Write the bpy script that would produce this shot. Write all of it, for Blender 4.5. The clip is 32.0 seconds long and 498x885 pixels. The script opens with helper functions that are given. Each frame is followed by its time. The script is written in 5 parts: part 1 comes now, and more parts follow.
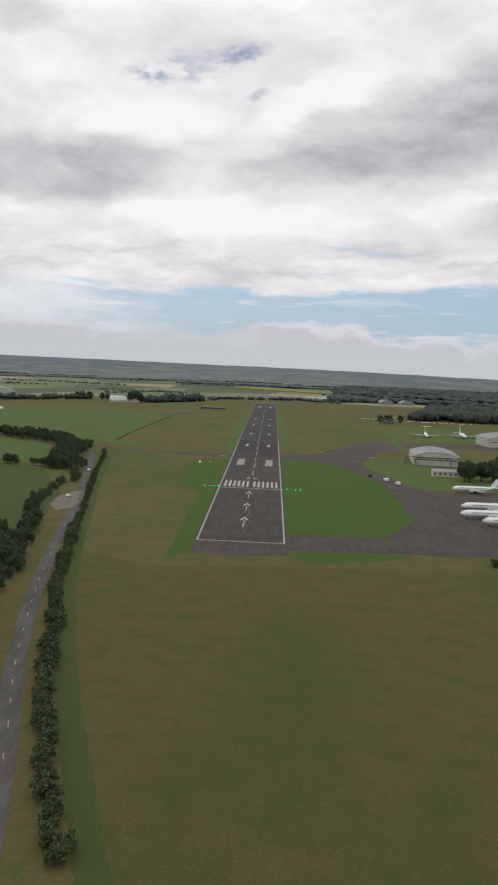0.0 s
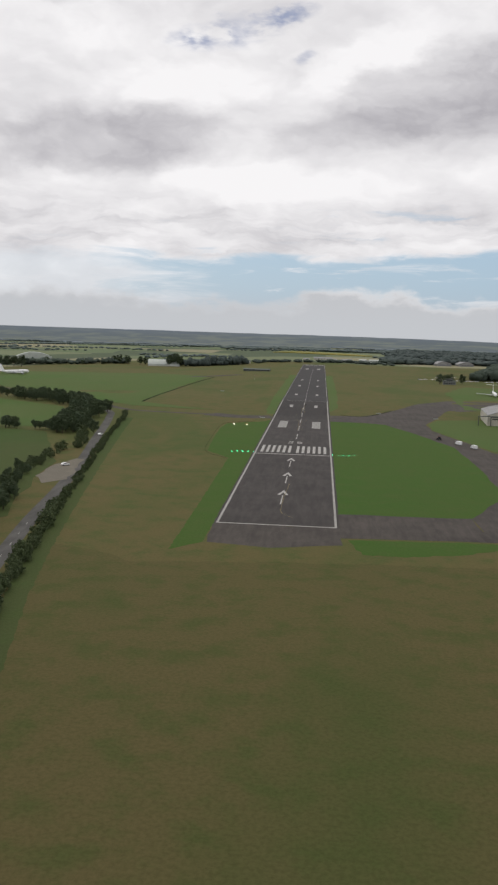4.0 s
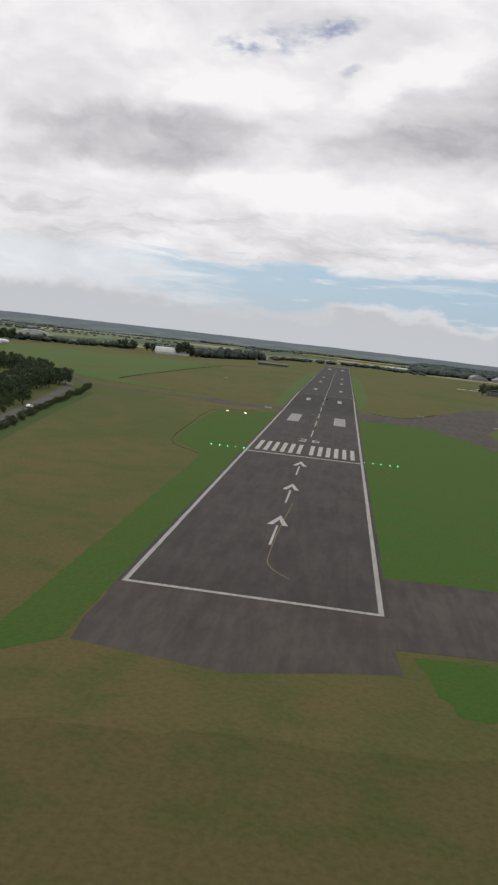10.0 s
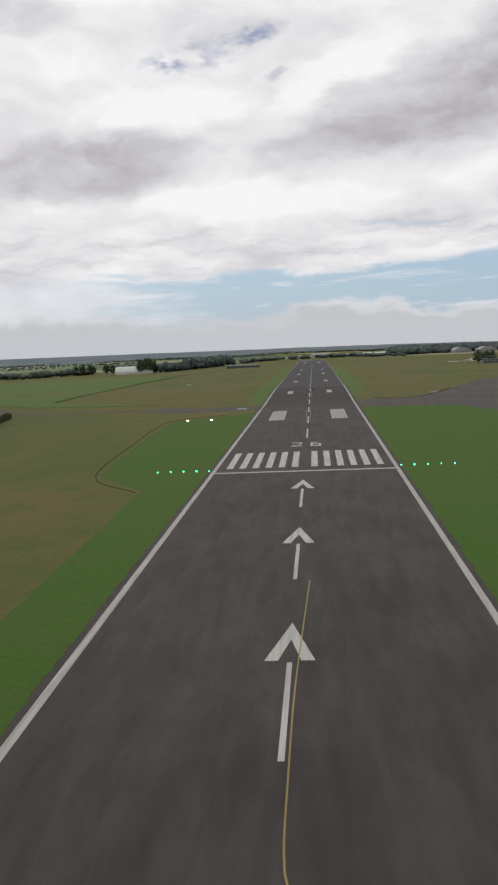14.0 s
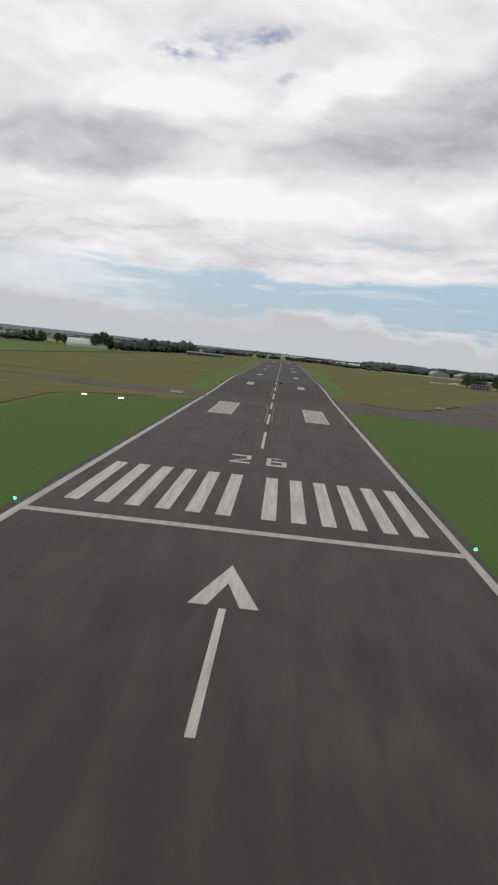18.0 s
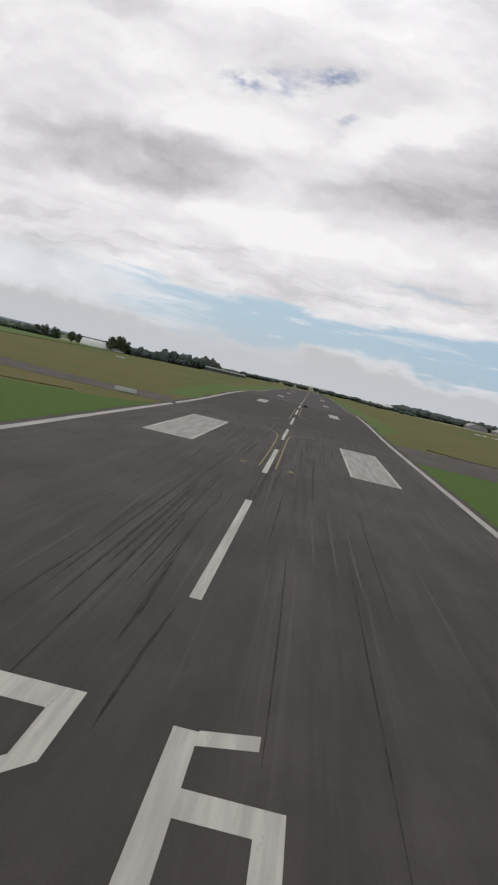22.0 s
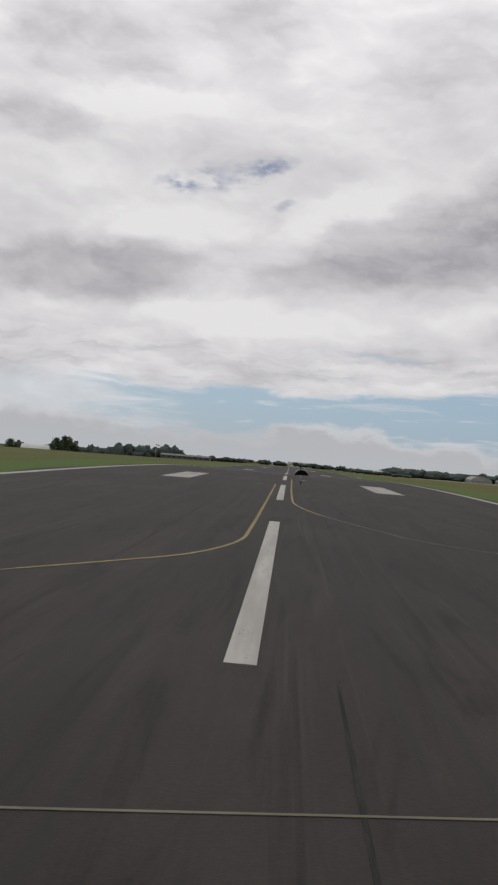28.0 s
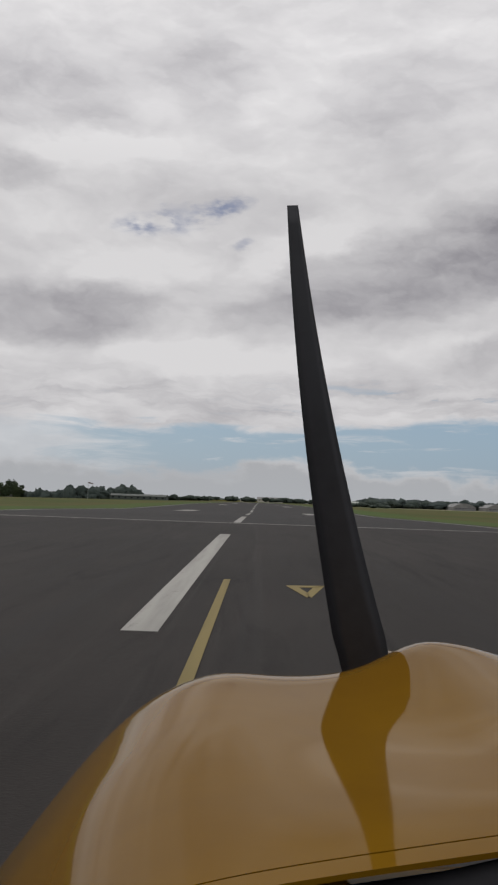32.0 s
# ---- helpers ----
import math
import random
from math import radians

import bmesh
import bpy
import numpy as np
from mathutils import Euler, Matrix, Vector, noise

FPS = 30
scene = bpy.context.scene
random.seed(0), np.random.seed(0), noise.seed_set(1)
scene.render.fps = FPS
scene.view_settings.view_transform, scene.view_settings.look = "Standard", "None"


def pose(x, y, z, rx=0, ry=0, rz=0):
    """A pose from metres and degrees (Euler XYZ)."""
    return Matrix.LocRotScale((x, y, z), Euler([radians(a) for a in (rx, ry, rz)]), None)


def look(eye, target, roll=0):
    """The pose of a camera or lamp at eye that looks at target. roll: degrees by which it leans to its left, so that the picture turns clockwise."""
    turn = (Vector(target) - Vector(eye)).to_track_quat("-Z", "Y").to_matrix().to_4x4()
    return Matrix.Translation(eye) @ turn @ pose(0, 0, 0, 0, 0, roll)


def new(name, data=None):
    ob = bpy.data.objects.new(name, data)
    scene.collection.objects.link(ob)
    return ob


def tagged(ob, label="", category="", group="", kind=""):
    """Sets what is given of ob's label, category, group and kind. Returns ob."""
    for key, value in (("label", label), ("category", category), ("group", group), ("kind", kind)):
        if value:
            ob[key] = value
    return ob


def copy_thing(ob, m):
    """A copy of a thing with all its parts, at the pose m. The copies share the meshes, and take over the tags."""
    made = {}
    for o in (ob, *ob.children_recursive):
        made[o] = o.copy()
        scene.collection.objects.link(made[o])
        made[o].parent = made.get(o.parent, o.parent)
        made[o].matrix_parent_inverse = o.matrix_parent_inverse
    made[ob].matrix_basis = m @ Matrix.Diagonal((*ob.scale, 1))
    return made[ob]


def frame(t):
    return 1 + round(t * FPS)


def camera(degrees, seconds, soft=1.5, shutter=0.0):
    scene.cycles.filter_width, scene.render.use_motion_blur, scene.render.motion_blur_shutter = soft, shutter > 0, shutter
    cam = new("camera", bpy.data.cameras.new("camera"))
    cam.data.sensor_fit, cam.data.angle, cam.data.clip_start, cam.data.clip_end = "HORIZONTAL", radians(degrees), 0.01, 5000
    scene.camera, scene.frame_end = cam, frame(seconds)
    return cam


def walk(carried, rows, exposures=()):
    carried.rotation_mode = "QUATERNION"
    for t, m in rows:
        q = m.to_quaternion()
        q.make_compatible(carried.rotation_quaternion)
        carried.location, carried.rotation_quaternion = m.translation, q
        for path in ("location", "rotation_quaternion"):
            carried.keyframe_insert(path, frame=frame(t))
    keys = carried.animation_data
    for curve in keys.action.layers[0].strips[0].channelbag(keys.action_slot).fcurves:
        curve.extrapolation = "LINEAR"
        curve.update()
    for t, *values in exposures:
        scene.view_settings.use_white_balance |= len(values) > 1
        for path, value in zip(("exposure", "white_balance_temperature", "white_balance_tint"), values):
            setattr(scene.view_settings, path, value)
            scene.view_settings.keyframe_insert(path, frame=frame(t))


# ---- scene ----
EXPOSURES = [(0.0, 0.0), (14.0, 0.0), (24.0, -0.05), (28.0, -0.27), (32.0, -0.44)]
cam = camera(31.85, 32.0, soft=2.3)

# seconds, x, y, z, heading to the left, pitch up, lean
PATH = [
    (0.0, 12.19, -616.27, 91.25, 1.35, -5.42, 2.55),
    (0.5, 12.75, -601.44, 89.22, 1.33, -5.98, 3.85),
    (1.0, 13.11, -586.12, 87.23, 1.60, -6.30, 5.28),
    (1.5, 13.23, -572.83, 84.87, 1.87, -6.50, 4.77),
    (2.0, 13.64, -556.57, 82.73, 2.68, -6.53, 5.67),
    (2.5, 13.80, -542.90, 80.26, 3.53, -6.17, 5.72),
    (3.0, 13.83, -527.17, 78.04, 4.25, -7.24, 2.94),
    (3.5, 14.01, -513.54, 75.39, 4.51, -7.72, 1.69),
    (5.5, 13.80, -457.49, 64.79, 4.76, -6.61, 2.13),
    (6.0, 13.62, -442.07, 62.46, 3.94, -6.60, 3.67),
    (6.5, 12.89, -428.47, 59.94, 3.77, -6.40, 2.93),
    (7.0, 12.61, -413.43, 58.01, 4.41, -6.66, 1.60),
    (7.5, 11.90, -399.39, 55.48, 5.04, -6.81, 2.12),
    (8.0, 11.69, -385.24, 53.37, 4.56, -6.78, 1.66),
    (8.5, 11.40, -371.01, 51.05, 4.08, -7.07, -2.07),
    (9.0, 11.24, -356.72, 48.74, 4.50, -7.27, -1.97),
    (9.5, 11.34, -342.45, 46.24, 5.37, -7.09, 3.10),
    (10.0, 10.66, -327.10, 44.43, 5.55, -7.20, 6.26),
    (10.5, 10.03, -312.34, 42.61, 5.20, -9.26, 6.23),
    (11.0, 9.09, -297.49, 40.93, 5.29, -8.27, 2.66),
    (11.5, 8.07, -282.20, 39.20, 5.59, -7.79, 5.55),
    (12.0, 6.86, -267.13, 37.54, 1.76, -7.05, 5.33),
    (12.5, 5.84, -252.26, 35.91, -0.62, -7.46, 0.05),
    (13.0, 4.87, -237.29, 34.25, 1.55, -7.63, 2.98),
    (13.5, 4.43, -221.26, 32.30, 4.79, -7.13, 3.60),
    (14.0, 3.22, -206.35, 30.82, 4.48, -6.50, -2.49),
    (14.5, 1.68, -189.97, 29.11, 0.05, -6.17, -4.21),
    (16.5, 1.46, -130.12, 23.35, 1.84, -4.86, -5.66),
    (17.0, 1.75, -115.18, 21.68, 2.48, -5.40, 1.73),
    (17.5, 1.75, -99.55, 20.05, 1.16, -6.19, 1.01),
    (18.0, 2.16, -83.67, 18.20, 1.66, -6.43, 6.05),
    (18.5, 2.30, -68.65, 16.69, 3.42, -6.35, 9.83),
    (19.0, 2.53, -52.92, 15.30, 3.62, -5.89, 4.65),
    (19.5, 2.96, -37.87, 14.01, 0.18, -5.60, 1.37),
    (20.0, 2.97, -22.88, 12.95, -1.25, -4.91, 2.15),
    (20.5, 3.19, -8.97, 12.41, -0.55, -4.09, 5.69),
    (21.0, 3.37, 4.99, 11.33, 2.75, -3.33, 6.84),
    (21.5, 3.33, 20.90, 10.37, 5.75, -5.03, 19.80),
    (22.0, 2.77, 35.79, 9.60, 3.22, -4.75, 13.09),
    (22.5, 2.15, 50.56, 8.89, 0.08, -4.45, 5.47),
    (23.0, 1.62, 65.15, 8.24, -2.73, -3.92, -2.66),
    (23.5, 1.37, 79.99, 7.44, -3.31, -4.10, -0.98),
    (24.0, 1.34, 94.32, 6.55, -1.79, -2.80, 7.34),
    (24.5, 1.27, 109.04, 5.91, 0.12, -2.43, 5.25),
    (26.5, 0.75, 165.44, 4.13, 0.13, -1.00, 1.63),
    (27.0, 0.67, 179.69, 3.66, 0.33, -0.32, 3.87),
    (27.5, 0.85, 192.59, 3.57, 2.26, 0.21, 5.20),
    (28.0, 0.64, 206.83, 3.21, 2.79, 1.01, 4.69),
    (28.5, 0.76, 218.65, 3.42, 3.20, 0.78, 3.94),
    (29.0, 1.03, 232.87, 2.98, 2.83, 0.94, 2.84),
    (29.5, 0.81, 245.99, 2.91, 1.95, 2.07, 2.11),
    (30.0, 1.05, 258.80, 2.80, 1.73, 2.80, 3.15),
    (30.5, 0.91, 272.77, 2.71, 0.97, 2.35, 5.02),
    (31.0, 1.06, 285.54, 2.58, 0.28, 2.81, 3.84),
    (31.5, 1.40, 297.20, 2.65, 0.53, 3.78, 2.40),
    (32.0, 1.74, 306.82, 2.65, 0.86, 3.54, 1.99),
]


def aim(x, y, z, yaw, pitch, lean):
    return pose(x, y, z, 90 + pitch, 0, yaw) @ pose(0, 0, 0, 0, 0, lean)


walk(cam, [(t, aim(*r)) for t, *r in PATH], EXPOSURES)

# ------------------------------------------------------------------ daylight
SUN_AZ, SUN_EL = -28.0, 48.0  # degrees right of the runway's direction, and up

sun = new("sun", bpy.data.lights.new("sun", "SUN"))
sun.data.energy, sun.data.angle, sun.data.color = 0.65, radians(45), (1.0, 0.96, 0.9)
sun.matrix_world = look((0, 0, 400), (-math.sin(radians(SUN_AZ)) * 300, -math.cos(radians(SUN_AZ)) * 300, 400 - math.tan(radians(SUN_EL)) * 300))


class Nodes:
    """Short calls for building node trees."""

    def __init__(self, tree):
        self.tree = tree
        tree.nodes.clear()

    def add(self, kind, **inputs):
        n = self.tree.nodes.new(kind)
        for key, v in inputs.items():
            name = key.replace("_", " ")
            sock = n.inputs[int(key[1:])] if key[0] == "i" and key[1:].isdigit() else n.inputs[name]
            self.put(sock, v)
        return n

    def put(self, sock, v):
        if isinstance(v, bpy.types.NodeSocket):
            self.tree.links.new(v, sock)
        elif isinstance(v, (tuple, list)) and len(v) == 3 and sock.type == "RGBA":
            sock.default_value = (*v, 1)
        else:
            sock.default_value = v

    def math(self, op, a, b=0.0, c=0.0, clamp=False):
        n = self.tree.nodes.new("ShaderNodeMath")
        n.operation, n.use_clamp = op, clamp
        for sock, v in zip(n.inputs, (a, b, c)):
            self.put(sock, v)
        return n.outputs[0]

    def vmath(self, op, a, b=(0, 0, 0)):
        n = self.tree.nodes.new("ShaderNodeVectorMath")
        n.operation = op
        self.put(n.inputs[0], a)
        if op == "SCALE":
            self.put(n.inputs["Scale"], b)
        else:
            self.put(n.inputs[1], b)
        return n.outputs[0]

    def mix(self, f, a, b, mode="MIX"):
        n = self.tree.nodes.new("ShaderNodeMix")
        n.data_type, n.blend_type = "RGBA", mode
        self.put(n.inputs[0], f)
        self.put(n.inputs[6], a)
        self.put(n.inputs[7], b)
        return n.outputs[2]

    def noise(self, vec, scale, detail=3.0, rough=0.55, warp=0.0):
        n = self.add("ShaderNodeTexNoise", Vector=vec, Scale=scale, Detail=detail, Roughness=rough, Distortion=warp)
        return n.outputs["Fac"]

    def ramp(self, v, lo, hi, to=(0.0, 1.0)):
        n = self.tree.nodes.new("ShaderNodeMapRange")
        n.interpolation_type = "SMOOTHSTEP"
        for sock, x in zip(n.inputs, (v, lo, hi, *to)):
            self.put(sock, x)
        return n.outputs[0]


def make_sky():
    """A broken layer of cloud with a low strip of open sky under it and heaped cloud along the horizon."""
    world = bpy.data.worlds.new("cloudy_sky")
    scene.world = world
    world.use_nodes = True
    n = Nodes(world.node_tree)
    way = n.add("ShaderNodeTexCoord").outputs["Generated"]
    x, y, z = n.add("ShaderNodeSeparateXYZ", Vector=way).outputs
    level = n.math("SQRT", n.math("ADD", n.math("ADD", n.math("MULTIPLY", x, x), n.math("MULTIPLY", y, y)), 1e-4))
    u = n.math("DIVIDE", x, n.math("ADD", n.math("ABSOLUTE", y), 0.02))  # across
    v = n.math("DIVIDE", z, level)  # up
    sky = n.add("ShaderNodeTexSky")
    sky.sky_type, sky.sun_disc = "NISHITA", False
    sky.sun_elevation, sky.sun_rotation, sky.altitude, sky.dust_density = radians(SUN_EL), radians(SUN_AZ), 100, 1.5
    blue = n.mix(0.75, n.vmath("SCALE", sky.outputs[0], 0.10), (0.35, 0.505, 0.675))
    blue = n.mix(n.ramp(v, 0.14, 0.26), blue, (0.27, 0.32, 0.48))

    def at(su, sv, off=0.0):
        return n.add("ShaderNodeCombineXYZ", X=n.math("MULTIPLY", u, su), Y=n.math("MULTIPLY", v, sv), Z=off).outputs[0]

    def centred(value, amount):
        return n.math("MULTIPLY", n.math("SUBTRACT", value, 0.5), amount)

    def puff(vec, scale, rough=0.5):
        """Rounded heaps: 0 between them, towards 1 on their crowns."""
        k = n.tree.nodes.new("ShaderNodeTexVoronoi")
        k.feature, k.normalize = "SMOOTH_F1", True
        for name, value in (("Scale", scale), ("Detail", 3.0), ("Roughness", rough), ("Smoothness", 0.75), ("Lacunarity", 2.1)):
            k.inputs[name].default_value = value
        n.tree.links.new(vec, k.inputs["Vector"])
        return n.math("SUBTRACT", 1.0, k.outputs["Distance"])

    # slow drift of the cloud's shapes, so that no rim is smooth
    drift_u = n.math("ADD", centred(n.noise(at(7, 12, 1.3), 1.0, 5, 0.55), 0.11), centred(n.noise(at(26, 50, 4.1), 1.0, 4, 0.6), 0.030))
    drift_v = n.math("ADD", centred(n.noise(at(7, 12, 7.7), 1.0, 5, 0.55), 0.055), centred(n.noise(at(26, 50, 9.2), 1.0, 4, 0.6), 0.016))
    uw, vw = n.math("ADD", u, drift_u), n.math("ADD", v, drift_v)
    warped = n.add("ShaderNodeCombineXYZ", X=uw, Y=n.math("MULTIPLY", vw, 1.9), Z=0.4).outputs[0]
    fine = n.noise(at(38, 95, 2.2), 1.0, 5, 0.6, 0.4)
    wisps = n.noise(at(9, 74, 3.3), 1.0, 6, 0.6, 0.5)
    heaps = puff(warped, 7.5)
    small = puff(warped, 19.0, 0.6)

    def patch(cu, cv, wide, high, tilt=0.0, soft=0.75, a=None, b=None):
        """1 in the middle of a patch of cloud, falling to 0 past its rim."""
        du = n.math("SUBTRACT", a or uw, cu)
        dv = n.math("SUBTRACT", n.math("SUBTRACT", b or vw, cv), n.math("MULTIPLY", du, tilt))
        p, q = n.math("DIVIDE", du, wide), n.math("DIVIDE", dv, high)
        r = n.math("SQRT", n.math("ADD", n.math("MULTIPLY", p, p), n.math("MULTIPLY", q, q)))
        return n.ramp(r, 1.15 - soft, 1.15, (1.0, 0.0))

    # shade on the cloud: bright crowns, grey undersides and soft hollows between
    lower = n.add("ShaderNodeCombineXYZ", X=uw, Y=n.math("ADD", n.math("MULTIPLY", vw, 1.9), 0.030), Z=0.4).outputs[0]
    relief = n.math("SUBTRACT", puff(lower, 7.5), heaps)
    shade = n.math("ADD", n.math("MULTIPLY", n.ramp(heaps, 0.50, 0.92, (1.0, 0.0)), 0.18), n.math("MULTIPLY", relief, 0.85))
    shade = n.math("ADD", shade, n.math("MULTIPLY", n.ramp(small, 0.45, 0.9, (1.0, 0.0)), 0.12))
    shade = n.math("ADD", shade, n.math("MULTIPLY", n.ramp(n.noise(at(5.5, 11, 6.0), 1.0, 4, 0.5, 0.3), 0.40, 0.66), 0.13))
    for cu, cv, wide, high, tilt, depth in CLOUD_SHADES:
        under = n.math("MULTIPLY", patch(cu, cv, wide, high, tilt), n.ramp(small, 0.35, 0.95, (1.05, 0.72)))
        shade = n.math("ADD", shade, n.math("MULTIPLY", under, depth))
    for cu, cv, wide, high, tilt, depth in CLOUD_LIGHTS:
        shade = n.math("SUBTRACT", shade, n.math("MULTIPLY", patch(cu, cv, wide, high, tilt), depth))
    # rows of flattened heaps in the low part of the layer
    rows = puff(n.add("ShaderNodeCombineXYZ", X=uw, Y=n.math("MULTIPLY", vw, 6.5), Z=1.9).outputs[0], 8.0, 0.6)
    band = n.math("MULTIPLY", n.ramp(v, 0.066, 0.085), n.ramp(v, 0.110, 0.170, (1.0, 0.0)))
    shade = n.math("ADD", shade, n.math("MULTIPLY", n.math("MULTIPLY", band, n.ramp(rows, 0.45, 0.85, (1.0, 0.0))), 0.55))
    shade = n.math("ADD", shade, centred(fine, 0.05), clamp=True)
    cloud = n.mix(shade, (0.93, 0.915, 0.925), (0.35, 0.338, 0.372))

    cloud = n.vmath("SCALE", cloud, n.ramp(v, 0.33, 0.48, (1.0, 1.16)))
    # the open strip low down, its upper rim ragged and streaked, higher on one side
    top = n.math("ADD", n.math("ADD", v, centred(n.noise(at(13, 60, 5.0), 1.0, 5, 0.6, 0.5), 0.034)), centred(rows, -0.030))
    top = n.math("SUBTRACT", top, n.math("MULTIPLY", n.ramp(u, 0.05, 0.22), 0.012))
    clear = n.ramp(top, 0.064, 0.078, (1.0, 0.0))
    clear = n.math("MULTIPLY", clear, n.ramp(n.math("ADD", u, centred(wisps, 0.35)), -0.28, -0.13, (0.30, 1.0)))
    clear = n.math("MULTIPLY", clear, n.ramp(wisps, 0.56, 0.70, (1.0, 0.5)))
    broken = n.math("MULTIPLY", n.math("MULTIPLY", n.ramp(v, 0.058, 0.080), n.ramp(v, 0.105, 0.160, (1.0, 0.0))), n.ramp(u, -0.06, 0.20, (0.15, 0.95)))
    clear = n.math("MAXIMUM", clear, n.math("MULTIPLY", broken, n.ramp(n.math("ADD", rows, centred(wisps, 0.6)), 0.50, 0.66, (1.0, 0.0))))
    rim = n.ramp(n.noise(at(24, 52, 8.0), 1.0, 4, 0.55, 0.3), 0.36, 0.60)
    gap = n.math("MAXIMUM", patch(-0.125, 0.314, 0.052, 0.017, 0.10, 0.9), n.math("MAXIMUM", patch(-0.052, 0.326, 0.044, 0.012, 0.22, 0.9), n.math("MULTIPLY", patch(-0.012, 0.292, 0.018, 0.009, 0.2, 0.9), 0.5)))
    clear = n.math("MAXIMUM", clear, n.math("MULTIPLY", n.math("MULTIPLY", gap, rim), 0.85))
    sky_now = n.mix(clear, cloud, blue)

    # heaped cloud standing along the horizon, bright on its crowns and lost in haze below
    crown = 0.020
    crown = n.math("ADD", crown, n.math("MULTIPLY", patch(0.045, 0.0, 0.085, 1.0, 0.0, 0.7, b=v, a=n.math("ADD", u, centred(fine, 0.03))), 0.017))
    crown = n.math("ADD", crown, n.math("MULTIPLY", patch(0.185, 0.0, 0.030, 1.0, 0.0, 0.8, b=v, a=u), 0.010))
    crown = n.math("ADD", crown, n.math("MULTIPLY", patch(-0.30, 0.0, 0.12, 1.0, 0.0, 0.9, b=v, a=u), 0.010))
    bumps = n.math("ADD", centred(puff(at(1.0, 2.0, 3.0), 30.0, 0.62), 0.034), centred(n.noise(at(26, 44, 1.0), 1.0, 5, 0.52), 0.036))
    over = n.math("SUBTRACT", v, n.math("ADD", crown, bumps))
    heap = n.ramp(over, -0.011, 0.005, (1.0, 0.0))
    lit = n.math("MULTIPLY", n.ramp(over, -0.016, -0.002), n.ramp(u, -0.04, 0.03, (0.35, 1.0)))
    heap_col = n.mix(lit, (0.54, 0.55, 0.575), (0.77, 0.76, 0.77))
    out = n.mix(heap, sky_now, heap_col)
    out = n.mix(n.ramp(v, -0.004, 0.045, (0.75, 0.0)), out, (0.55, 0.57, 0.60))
    # the last ridge, many kilometres off, painted into the sky with its haze
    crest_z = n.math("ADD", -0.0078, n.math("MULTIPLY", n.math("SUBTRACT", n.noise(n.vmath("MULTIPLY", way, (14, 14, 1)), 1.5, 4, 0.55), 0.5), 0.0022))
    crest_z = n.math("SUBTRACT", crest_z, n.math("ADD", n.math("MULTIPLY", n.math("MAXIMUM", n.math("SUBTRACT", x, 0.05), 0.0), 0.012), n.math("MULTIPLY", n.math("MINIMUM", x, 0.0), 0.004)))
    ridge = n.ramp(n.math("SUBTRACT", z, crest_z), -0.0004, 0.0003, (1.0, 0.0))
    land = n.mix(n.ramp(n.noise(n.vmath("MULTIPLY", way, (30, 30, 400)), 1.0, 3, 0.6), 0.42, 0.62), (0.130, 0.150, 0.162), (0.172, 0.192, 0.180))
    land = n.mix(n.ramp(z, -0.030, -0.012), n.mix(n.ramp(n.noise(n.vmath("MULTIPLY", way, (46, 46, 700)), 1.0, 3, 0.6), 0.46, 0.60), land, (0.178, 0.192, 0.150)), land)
    # land blued towards the crest, haze put into its colour
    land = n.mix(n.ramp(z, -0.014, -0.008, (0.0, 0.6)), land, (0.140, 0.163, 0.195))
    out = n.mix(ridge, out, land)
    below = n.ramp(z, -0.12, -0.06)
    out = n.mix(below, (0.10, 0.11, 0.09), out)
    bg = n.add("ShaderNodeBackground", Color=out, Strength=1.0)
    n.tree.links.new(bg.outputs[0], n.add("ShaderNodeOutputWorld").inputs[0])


CLOUD_SHADES = [  # across, up, half width, half height, tilt, depth of grey
    (0.200, 0.272, 0.200, 0.074, 0.24, 0.70), (0.010, 0.208, 0.110, 0.026, 0.20, 0.36), (0.34, 0.310, 0.10, 0.08, 0.10, 0.30),
    (-0.225, 0.200, 0.135, 0.042, 0.03, 0.56), (-0.36, 0.185, 0.08, 0.040, 0.00, 0.30), (-0.275, 0.455, 0.13, 0.065, -0.05, 0.42),
    (-0.080, 0.490, 0.07, 0.050, 0.10, 0.32), (0.160, 0.470, 0.13, 0.070, 0.15, 0.28), (0.27, 0.165, 0.12, 0.022, 0.05, 0.30),
    (-0.33, 0.355, 0.09, 0.030, 0.0, 0.35)]
CLOUD_LIGHTS = [
    (-0.16, 0.262, 0.13, 0.036, 0.05, 0.22), (0.04, 0.290, 0.09, 0.030, 0.45, 0.24), (-0.20, 0.395, 0.13, 0.036, 0.0, 0.20),
    (-0.05, 0.150, 0.17, 0.024, 0.0, 0.24), (0.20, 0.175, 0.09, 0.018, 0.15, 0.20)]
make_sky()

# ------------------------------------------------------------------ materials


